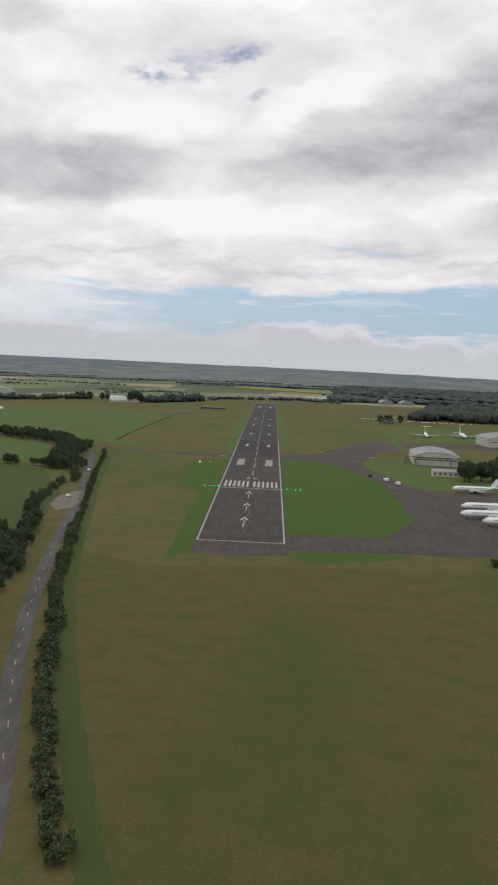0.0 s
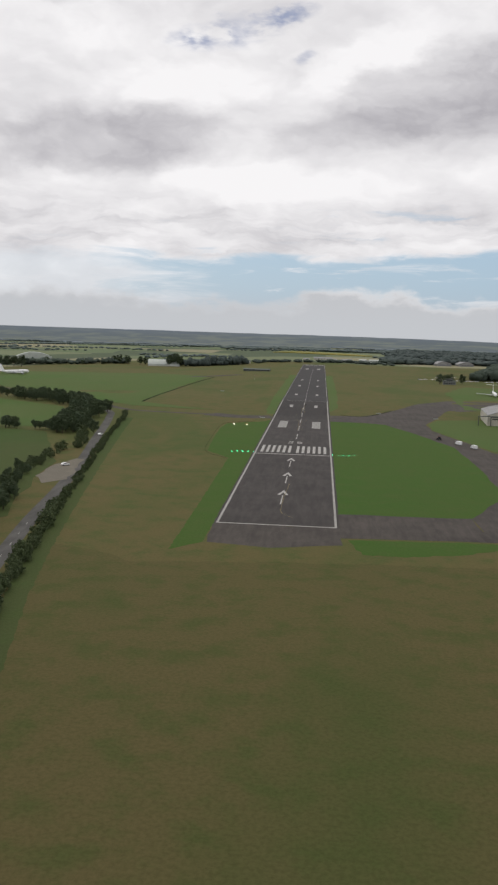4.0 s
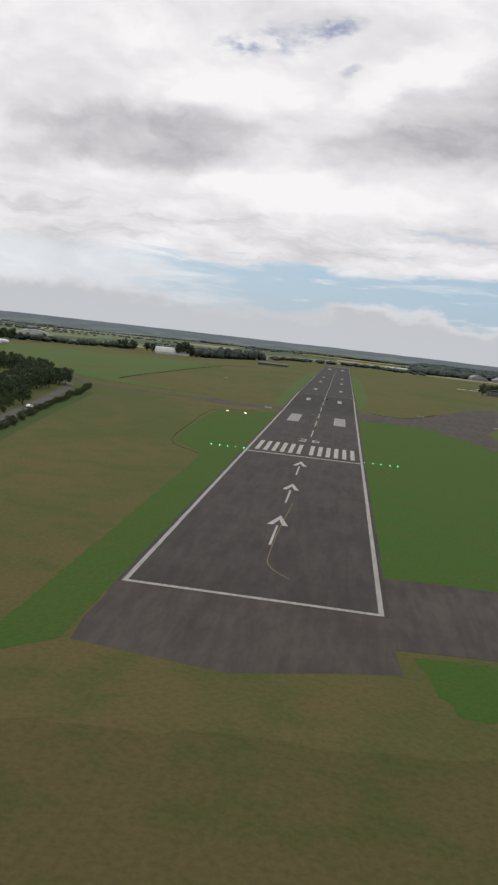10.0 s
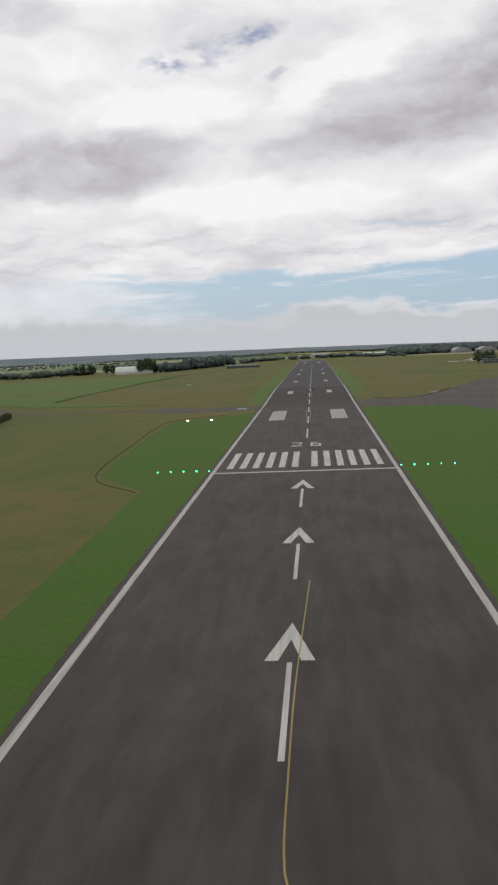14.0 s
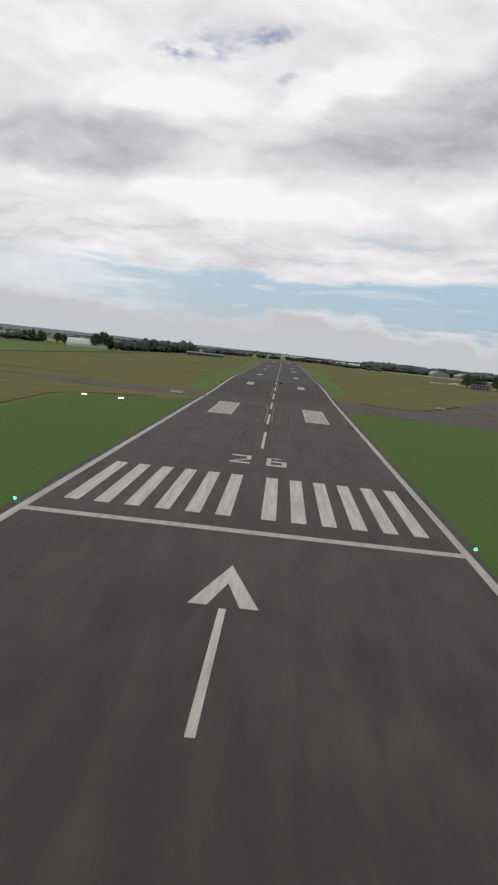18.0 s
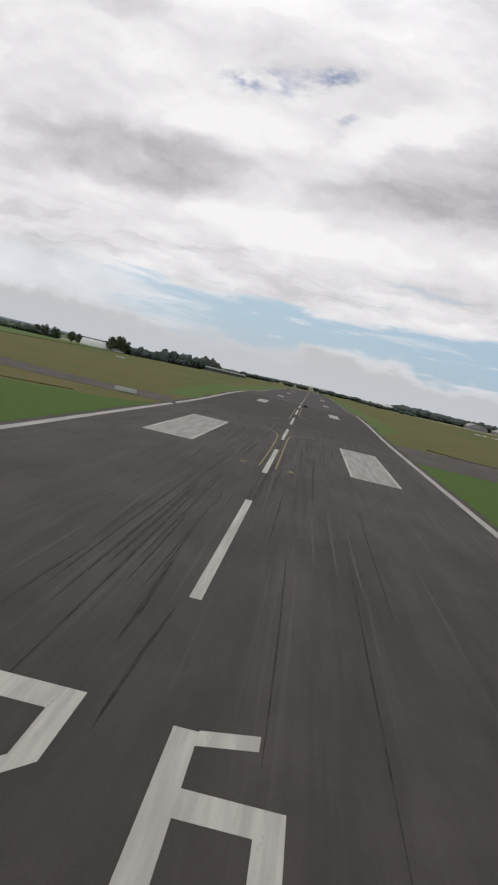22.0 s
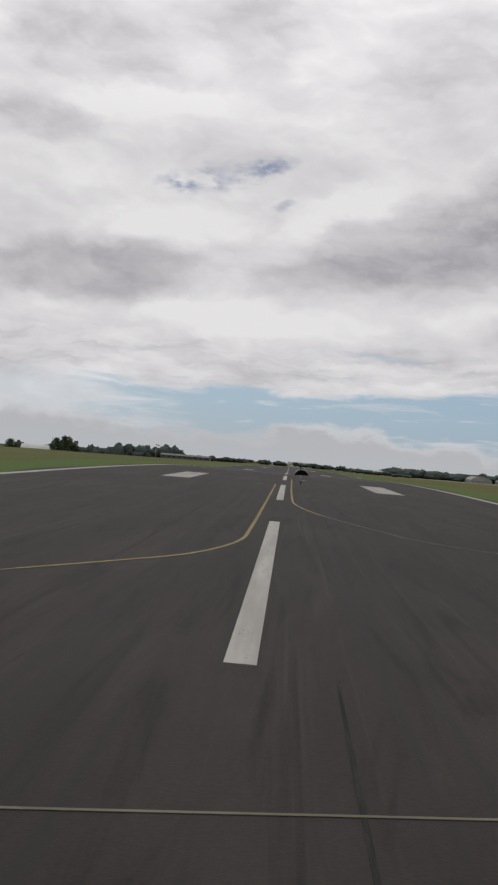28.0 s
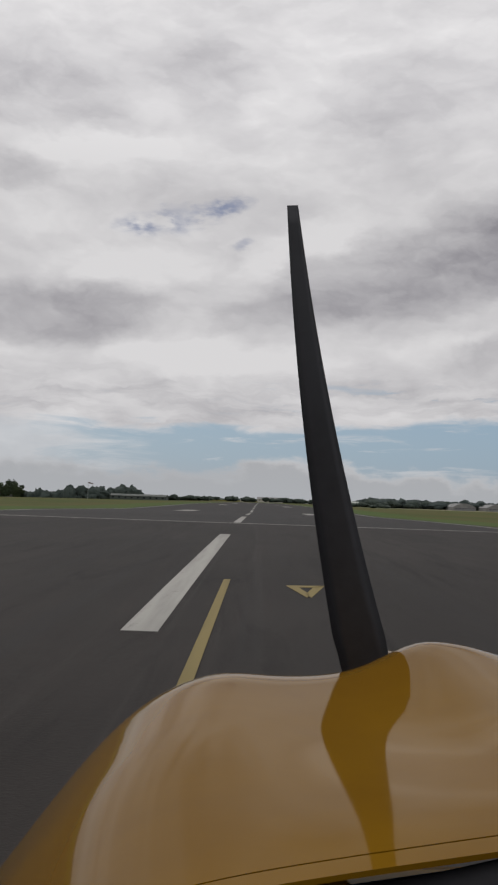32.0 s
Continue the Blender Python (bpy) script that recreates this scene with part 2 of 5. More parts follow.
def material(name, shade, rough=0.85, metal=0.0, spec=0.35, bump=None, coat=0.0, tint=(1, 1, 1), sheen=0.0, fuzz=(1, 1, 1)):
    """shade(n, p): a colour from a Nodes helper and the position in metres; bump(n, p): a height."""
    m = bpy.data.materials.new(name)
    m.use_nodes = True
    n = Nodes(m.node_tree)
    p = n.add("ShaderNodeNewGeometry").outputs["Position"]
    b = n.add("ShaderNodeBsdfPrincipled", Base_Color=shade(n, p) if callable(shade) else shade, Roughness=rough(n, p) if callable(rough) else rough, Metallic=metal)
    b.inputs["Specular IOR Level"].default_value = spec
    b.inputs["Coat Weight"].default_value = coat
    b.inputs["Specular Tint"].default_value = (*tint, 1)
    b.inputs["Sheen Weight"].default_value, b.inputs["Sheen Roughness"].default_value, b.inputs["Sheen Tint"].default_value = sheen, 0.4, (*fuzz, 1)
    if bump:
        h, strength, dist = bump(n, p)
        k = n.add("ShaderNodeBump", Height=h, Strength=strength, Distance=dist)
        n.tree.links.new(k.outputs[0], b.inputs["Normal"])
    n.tree.links.new(b.outputs[0], n.add("ShaderNodeOutputMaterial").inputs[0])
    return m


def plain(name, col, rough=0.6, metal=0.0, spec=0.4, wear=0.25, scale=1.5, coat=0.0):
    """Paint or metal with soiling at two scales."""
    def shade(n, p):
        a = n.noise(p, scale, 4, 0.6)
        b = n.noise(p, scale * 9, 2)
        f = n.math("ADD", n.math("MULTIPLY", a, 0.7), n.math("MULTIPLY", b, 0.3))
        return n.mix(n.ramp(f, 0.35, 0.7), col, tuple(c * (1 - wear) for c in col))
    return material(name, shade, rough, metal, spec, coat=coat)


def grass_shade(dry, green, lush, fields=False):
    def shade(n, p):
        q = n.vmath("MULTIPLY", p, (1, 1, 0))
        a = n.noise(n.vmath("MULTIPLY", q, (1, 0.45, 0)), 0.012, 4, 0.6, 0.6)
        b = n.noise(q, 0.09, 4, 0.62)
        c = n.noise(q, 1.1, 3, 0.7)
        col = n.mix(n.ramp(a, 0.43, 0.68), dry, green)
        col = n.mix(n.ramp(b, 0.42, 0.70, (0.0, 0.65)), col, lush)
        col = n.mix(n.ramp(c, 0.3, 0.75), col, n.mix(1.0, col, (0.76, 0.78, 0.75), "MULTIPLY"))
        if fields:
            sep = n.add("ShaderNodeSeparateXYZ", Vector=p)
            cell = n.add("ShaderNodeTexVoronoi", Vector=n.vmath("MULTIPLY", q, (1.0, 0.7, 0)), Scale=0.0042, Randomness=0.8)
            pick = n.add("ShaderNodeSeparateColor", Color=cell.outputs["Color"])
            # far crop colours are lifted and greyed, with the haze painted in
            crop = n.mix(n.ramp(pick.outputs[0], 0.45, 0.5), (0.120, 0.150, 0.088), (0.155, 0.172, 0.105))
            crop = n.mix(n.ramp(pick.outputs[1], 0.66, 0.7), crop, (0.25, 0.225, 0.15))
            crop = n.mix(n.ramp(pick.outputs[2], 0.7, 0.72), crop, (0.078, 0.094, 0.066))
            crop = n.mix(n.ramp(c, 0.3, 0.8, (0.0, 0.4)), crop, (0.03, 0.05, 0.015))
            edge = n.add("ShaderNodeTexVoronoi", Vector=n.vmath("MULTIPLY", q, (1.0, 0.7, 0)), Scale=0.0042, Randomness=0.8)
            edge.feature = "DISTANCE_TO_EDGE"
            crop = n.mix(n.ramp(edge.outputs["Distance"], 0.012, 0.02, (0.8, 0.0)), crop, (0.052, 0.064, 0.055))
            far = n.math("MAXIMUM", n.ramp(sep.outputs[1], 1500, 1560), n.math("MAXIMUM", n.ramp(sep.outputs[0], -560, -520, (1.0, 0.0)), n.ramp(sep.outputs[0], 700, 740)))
            col = n.mix(far, col, crop)
        return col
    return shade


def grass_bump(n, p):
    h = n.math("ADD", n.noise(p, 0.7, 4, 0.7), n.math("MULTIPLY", n.noise(p, 6.0, 3, 0.7), 0.6))
    return h, 0.10, 0.1


GRASS = material("rough_dry_grass", grass_shade((0.104, 0.084, 0.037), (0.068, 0.080, 0.027), (0.054, 0.078, 0.023), True), 0.95, spec=0.04, bump=grass_bump, sheen=0.055, fuzz=(0.62, 0.80, 0.30))
MOWN = material("short_green_grass", grass_shade((0.048, 0.088, 0.019), (0.042, 0.090, 0.017), (0.058, 0.086, 0.023)), 0.95, spec=0.04, bump=grass_bump, sheen=0.055, fuzz=(0.62, 0.80, 0.30))
MEADOW = material("meadow_grass", grass_shade((0.073, 0.104, 0.034), (0.058, 0.107, 0.028), (0.077, 0.101, 0.035)), 0.95, spec=0.04, bump=grass_bump, sheen=0.055, fuzz=(0.62, 0.80, 0.30))
PASTURE = material("dark_pasture_grass", grass_shade((0.056, 0.070, 0.026), (0.043, 0.071, 0.021), (0.052, 0.078, 0.024)), 0.95, spec=0.04, bump=grass_bump, sheen=0.055, fuzz=(0.62, 0.80, 0.30))
LONG_GRASS = material("long_rough_grass", grass_shade((0.089, 0.074, 0.032), (0.060, 0.068, 0.023), (0.050, 0.068, 0.020)), 0.95, spec=0.04, bump=grass_bump, sheen=0.055, fuzz=(0.62, 0.80, 0.30))
TALL = material("tall_dark_grass", grass_shade((0.024, 0.032, 0.010), (0.022, 0.034, 0.009), (0.020, 0.034, 0.009)), 0.95, spec=0.04, bump=grass_bump)
CROP = material("yellow_rape_field", grass_shade((0.24, 0.20, 0.05), (0.21, 0.19, 0.05), (0.16, 0.17, 0.05)), 0.95, spec=0.1)
SANDY = material("bare_sandy_soil", grass_shade((0.155, 0.138, 0.112), (0.12, 0.108, 0.086), (0.19, 0.170, 0.14)), 0.95, spec=0.1, bump=grass_bump)


def asphalt(base, streaks=False):
    def shade(n, p):
        sep = n.add("ShaderNodeSeparateXYZ", Vector=p)
        a = n.noise(n.vmath("MULTIPLY", p, (1, 0.12, 1)), 0.35, 5, 0.6, 0.3)
        b = n.noise(p, 0.05, 4, 0.6)
        c = n.noise(p, 14.0, 2, 0.7)
        d = n.noise(n.vmath("MULTIPLY", p, (0.42, 0.10, 1)), 1.0, 5, 0.68, 0.6)
        light = tuple(v * 1.34 for v in base)
        dark = tuple(v * 0.64 for v in base)
        f = n.math("ADD", n.math("MULTIPLY", a, 0.4), n.math("ADD", n.math("MULTIPLY", b, 0.4), n.math("MULTIPLY", c, 0.2)))
        col = n.mix(n.ramp(f, 0.33, 0.68), dark, light)
        col = n.mix(n.ramp(d, 0.36, 0.66, (0.0, 0.5)), col, n.mix(1.0, col, (0.62, 0.60, 0.59), "MULTIPLY"))
        # the paver's lanes
        lane = n.math("FRACT", n.math("DIVIDE", n.math("ADD", sep.outputs[0], 100.0), 3.75))
        seam = n.math("MULTIPLY", n.ramp(n.math("ABSOLUTE", n.math("SUBTRACT", lane, 0.5)), 0.46, 0.5), n.ramp(b, 0.4, 0.65))
        col = n.mix(n.math("MULTIPLY", seam, 0.25), col, dark)
        if streaks:
            # rubber left by tyres where aircraft touch down, plus a darker base further along
            s = n.math("ADD", n.math("MULTIPLY", n.noise(n.vmath("MULTIPLY", p, (2.4, 0.030, 1)), 1.0, 4, 0.62, 0.1), 0.6), n.math("MULTIPLY", n.noise(n.vmath("MULTIPLY", p, (0.55, 0.012, 1)), 1.0, 3, 0.6, 0.1), 0.4))
            pale = n.noise(n.vmath("MULTIPLY", p, (3.1, 0.022, 1)), 1.0, 4, 0.6, 0.1)
            zone = n.math("MULTIPLY", n.ramp(sep.outputs[1], 30, 95), n.ramp(sep.outputs[1], 230, 460, (1.0, 0.30)))
            mid = n.ramp(n.math("ABSOLUTE", sep.outputs[0]), 4.0, 13.0, (1.0, 0.12))
            col = n.mix(n.math("MULTIPLY", n.math("MULTIPLY", n.ramp(pale, 0.56, 0.72), zone), 0.40), col, (0.085, 0.078, 0.072))
            # whole base darkened gradually from about y 205 to 280 and beyond
            col = n.mix(n.math("MULTIPLY", n.ramp(n.math("ADD", sep.outputs[1], n.math("MULTIPLY", b, 60)), 205, 280), 0.78), col, n.mix(1.0, col, (0.45, 0.428, 0.415), "MULTIPLY"))
            smudge = n.noise(n.vmath("MULTIPLY", p, (1.1, 0.10, 1)), 1.0, 5, 0.66, 0.8)
            col = n.mix(n.math("MULTIPLY", n.ramp(smudge, 0.50, 0.68), n.ramp(sep.outputs[1], 60, 200, (0.15, 0.85))), col, n.mix(1.0, col, (0.40, 0.38, 0.37), "MULTIPLY"))
            col = n.mix(n.math("MULTIPLY", n.ramp(smudge, 0.30, 0.42, (1.0, 0.0)), n.ramp(sep.outputs[1], 60, 200, (0.0, 0.6))), col, n.mix(1.0, col, (1.5, 1.48, 1.45), "MULTIPLY"))
            wear = n.math("MULTIPLY", n.ramp(s, 0.50, 0.62), n.math("MULTIPLY", zone, mid))
            col = n.mix(n.math("MULTIPLY", wear, 0.75), col, (0.0215, 0.0195, 0.0188))
        return col
    return shade


def grit(n, p):
    return n.math("ADD", n.noise(p, 30, 2, 0.8), n.math("MULTIPLY", n.noise(p, 1.4, 3), 0.5)), 0.35, 0.02


TARMAC = material("worn_grey_asphalt", asphalt((0.0410, 0.0352, 0.0318), True), 0.88, spec=0.25, bump=grit)
TARMAC_NEW = material("newer_dark_asphalt", asphalt((0.0310, 0.0270, 0.0262), True), 0.85, spec=0.3, bump=grit)
TAXI = material("taxiway_asphalt", asphalt((0.054, 0.0455, 0.0385)), 0.9, spec=0.25, bump=grit)
ROADWAY = material("road_asphalt", asphalt((0.075, 0.072, 0.066)), 0.9, spec=0.25, bump=grit)


def paint(col, worn):
    def shade(n, p):
        a = n.noise(n.vmath("MULTIPLY", p, (3, 0.35, 1)), 1.3, 5, 0.65)
        b = n.noise(p, 9.0, 3, 0.7)
        f = n.math("ADD", n.math("MULTIPLY", a, 0.6), n.math("MULTIPLY", b, 0.4))
        col2 = n.mix(n.ramp(n.noise(n.vmath("MULTIPLY", p, (1.6, 0.09, 1)), 1.0, 4, 0.6), 0.35, 0.65), col, tuple(c * 0.74 for c in col))
        return n.mix(n.ramp(f, 0.56, 0.72, (0.0, worn)), col2, (0.10, 0.095, 0.09))
    return shade


WHITE_LINE = material("worn_white_paint", paint((0.31, 0.30, 0.275), 0.8), 0.8, spec=0.3)
FRESH_LINE = material("white_paint", paint((0.37, 0.36, 0.33), 0.7), 0.8, spec=0.3)
YELLOW_LINE = material("yellow_paint", paint((0.225, 0.175, 0.062), 0.7), 0.8, spec=0.3)
FADED_YELLOW = material("faded_yellow_paint", paint((0.140, 0.128, 0.092), 0.95), 0.85, spec=0.3)
WORN_LINE = material("thin_worn_white_paint", paint((0.27, 0.265, 0.245), 0.85), 0.85, spec=0.2)
SCUFF = material("pale_scuffed_asphalt", lambda n, p: n.mix(n.ramp(n.noise(n.vmath("MULTIPLY", p, (6, 0.4, 1)), 1.0, 4, 0.7), 0.4, 0.6), (0.048, 0.043, 0.041), (0.066, 0.061, 0.057)), 0.9, spec=0.2)
SMEAR = material("rubber_smear", lambda n, p: n.mix(n.ramp(n.noise(n.vmath("MULTIPLY", p, (6, 0.5, 1)), 1.0, 4, 0.7), 0.4, 0.6), (0.0105, 0.0095, 0.009), (0.029, 0.0258, 0.0238)), 0.9, spec=0.2)
SOCK = plain("faded_sock_cloth", (0.20, 0.13, 0.10), 0.9, wear=0.3, scale=2.0)
RUBBER = material("black_rubber", (0.02, 0.02, 0.022), 0.8)


def leaf_shade(dark, light):
    def shade(n, p):
        i = n.add("ShaderNodeNewGeometry").outputs["Random Per Island"]
        o = n.add("ShaderNodeObjectInfo").outputs["Random"]
        c = n.mix(i, dark, light)
        return n.mix(n.math("MULTIPLY", o, 0.45), c, (0.045, 0.060, 0.018))
    return shade


LEAF = material("leaves", leaf_shade((0.046, 0.068, 0.038), (0.080, 0.108, 0.056)), 0.8, spec=0.25)
HEDGE_LEAF = material("hedge_leaves", leaf_shade((0.048, 0.068, 0.031), (0.084, 0.106, 0.048)), 0.85, spec=0.2)
# far leaf colours are greyed and blued to paint in the haze of distance
WOOD_LEAF = material("slightly_haze_tinted_leaves", leaf_shade((0.050, 0.064, 0.062), (0.066, 0.083, 0.078)), 0.9, spec=0.1)
HAZY_LEAF = material("haze_coloured_far_wood", leaf_shade((0.150, 0.178, 0.205), (0.165, 0.195, 0.218)), 0.95, spec=0.05)
HAZE_TINT_LEAF = material("haze_tinted_wood_leaves", leaf_shade((0.108, 0.132, 0.138), (0.122, 0.148, 0.148)), 0.95, spec=0.05)
SHEET_PALE = plain("pale_green_grey_sheet", (0.42, 0.45, 0.41), 0.6, wear=0.2, scale=0.1)
BARK = plain("bark", (0.09, 0.07, 0.05), 0.95, wear=0.5, scale=3)
SHEET_WHITE = plain("white_steel_sheet", (0.46, 0.48, 0.45), 0.55, wear=0.2, scale=0.15)
SHEET_CREAM = plain("cream_steel_sheet", (0.50, 0.47, 0.40), 0.6, wear=0.3, scale=0.2)
SHEET_GREY = plain("grey_roof_sheet", (0.25, 0.25, 0.245), 0.6, wear=0.35, scale=0.12)
SHEET_DARK = plain("dark_green_sheet", (0.07, 0.085, 0.075), 0.6, wear=0.3, scale=0.2)
CONCRETE = plain("concrete", (0.33, 0.31, 0.28), 0.9, wear=0.35, scale=0.4)
WALL_GREY = plain("weathered_grey_render", (0.17, 0.18, 0.17), 0.85, wear=0.25, scale=0.3)
DOOR_GREY = plain("grey_door_sheet", (0.22, 0.225, 0.23), 0.55, wear=0.25, scale=0.5)
PLANE_WHITE = plain("white_aircraft_paint", (0.78, 0.78, 0.77), 0.3, spec=0.5, wear=0.12, scale=0.25)
PLANE_GREY = plain("grey_aircraft_paint", (0.34, 0.35, 0.36), 0.35, spec=0.5, wear=0.2, scale=0.3)
PLANE_BLUE = plain("blue_aircraft_paint", (0.05, 0.09, 0.22), 0.35, spec=0.5, wear=0.2, scale=0.3)
GLASS_DARK = material("dark_glass", (0.02, 0.025, 0.03), 0.08, spec=0.6)
STEEL = plain("galvanised_steel", (0.42, 0.43, 0.43), 0.45, 0.7, wear=0.25, scale=2)
ORANGE = plain("orange_paint", (0.55, 0.16, 0.03), 0.5, wear=0.2, scale=2)
RED_PAINT = plain("dark_red_paint", (0.12, 0.03, 0.025), 0.45, wear=0.3, scale=2)
COWL_YELLOW = material(
    "yellow_gloss_paint",
    lambda n, p: n.mix(n.ramp(n.noise(p, 2.2, 5, 0.6, 0.5), 0.3, 0.7), (0.192, 0.097, 0.006), (0.162, 0.080, 0.006)),
    lambda n, p: n.ramp(n.noise(p, 3.0, 4, 0.6), 0.3, 0.75, (0.03, 0.08)), spec=0.11, tint=(1.0, 0.87, 0.40))
COWL_EDGE = plain("dark_panel_joint", (0.10, 0.045, 0.008), 0.6)
BLADE = plain("dark_grey_propeller_paint", (0.030, 0.031, 0.037), 0.4, wear=0.3, scale=4)
VINYL = plain("black_vinyl", (0.010, 0.010, 0.012), 0.7, spec=0.12, wear=0.4, scale=12)
TUBE = plain("dark_grey_tube", (0.05, 0.055, 0.06), 0.35, wear=0.3, scale=8)


def lamp_glow(name, col, strength):
    m = bpy.data.materials.new(name)
    m.use_nodes = True
    n = Nodes(m.node_tree)
    e = n.add("ShaderNodeEmission", Color=col, Strength=strength)
    n.tree.links.new(e.outputs[0], n.add("ShaderNodeOutputMaterial").inputs[0])
    return m


GREEN_GLOW = lamp_glow("lit_green_lens", (0.03, 0.9, 0.36), 8.0)
WHITE_GLOW = lamp_glow("lit_white_lens", (1.0, 0.95, 0.80), 14.0)

# ------------------------------------------------------------------ mesh helpers


def mesh_of(bm, name, mat, smooth=False):
    me = bpy.data.meshes.new(name)
    bm.normal_update()
    bm.to_mesh(me)
    bm.free()
    for m in mat if isinstance(mat, (list, tuple)) else (mat,):
        me.materials.append(m)
    if smooth:
        me.polygons.foreach_set("use_smooth", [True] * len(me.polygons))
    return me


def part(name, bm, mat, parent=None, label="", m=None, smooth=False):
    """One mesh object under a thing (or a thing of its own). bm may be a bmesh or a finished mesh."""
    me = bm if isinstance(bm, bpy.types.Mesh) else mesh_of(bm, name, mat, smooth)
    ob = new(name, me)
    ob.parent = parent
    if m is not None:
        ob.matrix_basis = m
    return tagged(ob, label)


def thing(name, m, label, category, group="", kind=""):
    ob = new(name)
    ob.matrix_basis = m
    return tagged(ob, label, category, group, kind)


def rise(y):
    """The runway's long section: a low brow, then a slow fall to its far end."""
    def level(y):
        for (a, p), (b, q) in zip(SECTION, SECTION[1:]):
            if y <= b:
                return p + (q - p) * max(0.0, y - a) / (b - a)
        return SECTION[-1][1]

    def eased(y):
        return (level(y - 10) + 2 * level(y) + level(y + 10)) / 4
    k = math.floor((y + 450) / 12.5)
    f = (y + 450) / 12.5 - k
    return eased(12.5 * k - 450) * (1 - f) + eased(12.5 * k - 437.5) * f


SECTION = [(190, 0.0), (225, 0.02), (250, 0.14), (270, 0.35), (300, 0.62), (325, 0.77), (350, 0.80), (370, 0.76), (400, 0.50), (430, 0.15),
           (466, -0.30), (540, -0.45), (620, -0.60), (760, -1.2), (1000, -2.6), (1388, -4.8)]


def ground_z(x, y):
    """The field is level; the land falls away beyond it, in low rolling country."""
    def step(v, a, b):
        v = min(1.0, max(0.0, (v - a) / (b - a)))
        return v * v * (3 - 2 * v)
    fall = min(0.0, rise(y))
    z = ((rise(y) - fall) * (1 - step(abs(x), 120, 320)) + fall * (1 - step(-x, 60, 300))) * (1 - step(y, 1450, 2400))
    z -= 15.0 * step(y, 420, 1350) * step(-x, 60, 300)
    z -= 10.0 * step(y, 1450, 2400) * (1 - step(-x, 60, 300))
    z -= 3.0 * step(y, 420, 820) * step(x, 60, 140) * (1 - step(y, 1450, 2000))
    far = step(math.hypot(x, y), 2300, 4700)
    roll = 12 * noise.noise((x * 0.0011, y * 0.0011, 2.0)) + 5 * noise.noise((x * 0.0035, y * 0.0035, 5.0))
    z += far * (0.6 * roll - 28) + step(math.hypot(x, y - 400), 1300, 2300) * (1 - far) * roll * 0.5
    return z


def box(bm, lo, hi, bevel=0.0):
    g = bmesh.ops.create_cube(bm, size=1.0, matrix=Matrix.LocRotScale([(a + b) / 2 for a, b in zip(lo, hi)], None, [b - a for a, b in zip(lo, hi)]))
    if bevel:
        edges = list({e for v in g["verts"] for e in v.link_edges})
        bmesh.ops.bevel(bm, geom=edges, offset=bevel, segments=2, affect="EDGES", profile=0.6)
    return bm


def cyl(bm, a, b, r1, r2=None, seg=10):
    a, b = Vector(a), Vector(b)
    m = Matrix.Translation((a + b) / 2) @ (b - a).to_track_quat("Z", "Y").to_matrix().to_4x4()
    bmesh.ops.create_cone(bm, cap_ends=True, segments=seg, radius1=r1, radius2=r1 if r2 is None else r2, depth=(b - a).length, matrix=m)
    return bm


def slab(points, z=0.0, thick=0.05, follow=True):
    """A flat plate with the outline given, its top at z over the ground."""
    bm = bmesh.new()
    top = [bm.verts.new((x, y, z + (ground_z(x, y) if follow else 0))) for x, y in points]
    f = bm.faces.new(top)
    f.normal_update()
    if f.normal.z < 0:
        f.normal_flip()
    low = [bm.verts.new((v.co.x, v.co.y, v.co.z - thick)) for v in top]
    for i in range(len(top)):
        j = (i + 1) % len(top)
        bm.faces.new((top[i], top[j], low[j], low[i]))
    bmesh.ops.triangulate(bm, faces=[f])
    bmesh.ops.recalc_face_normals(bm, faces=bm.faces[:])
    return bm


def ragged(points, step, amount, seed):
    """The outline with its sides broken up and made uneven."""
    rng = random.Random(seed)
    out = []
    for (x0, y0), (x1, y1) in zip(points, points[1:] + points[:1]):
        k = max(1, int(math.hypot(x1 - x0, y1 - y0) / step))
        for i in range(k):
            j = 0 if i == 0 else amount
            out.append((x0 + (x1 - x0) * i / k + rng.uniform(-j, j), y0 + (y1 - y0) * i / k + rng.uniform(-j, j)))
    return out


def smooth_line(points, step=6.0):
    """A smooth run of points through those given."""
    out = []
    pts = [Vector((*p, 0)) for p in points]
    pts = [pts[0] * 2 - pts[1]] + pts + [pts[-1] * 2 - pts[-2]]
    for a, b, c, d in zip(pts, pts[1:], pts[2:], pts[3:]):
        k = max(1, int((c - b).length / step))
        for i in range(k):
            t = i / k
            out.append(0.5 * (2 * b + (c - a) * t + (2 * a - 5 * b + 4 * c - d) * t * t + (3 * b - a - 3 * c + d) * t ** 3))
    out.append(pts[-2])
    return [(p.x, p.y) for p in out]


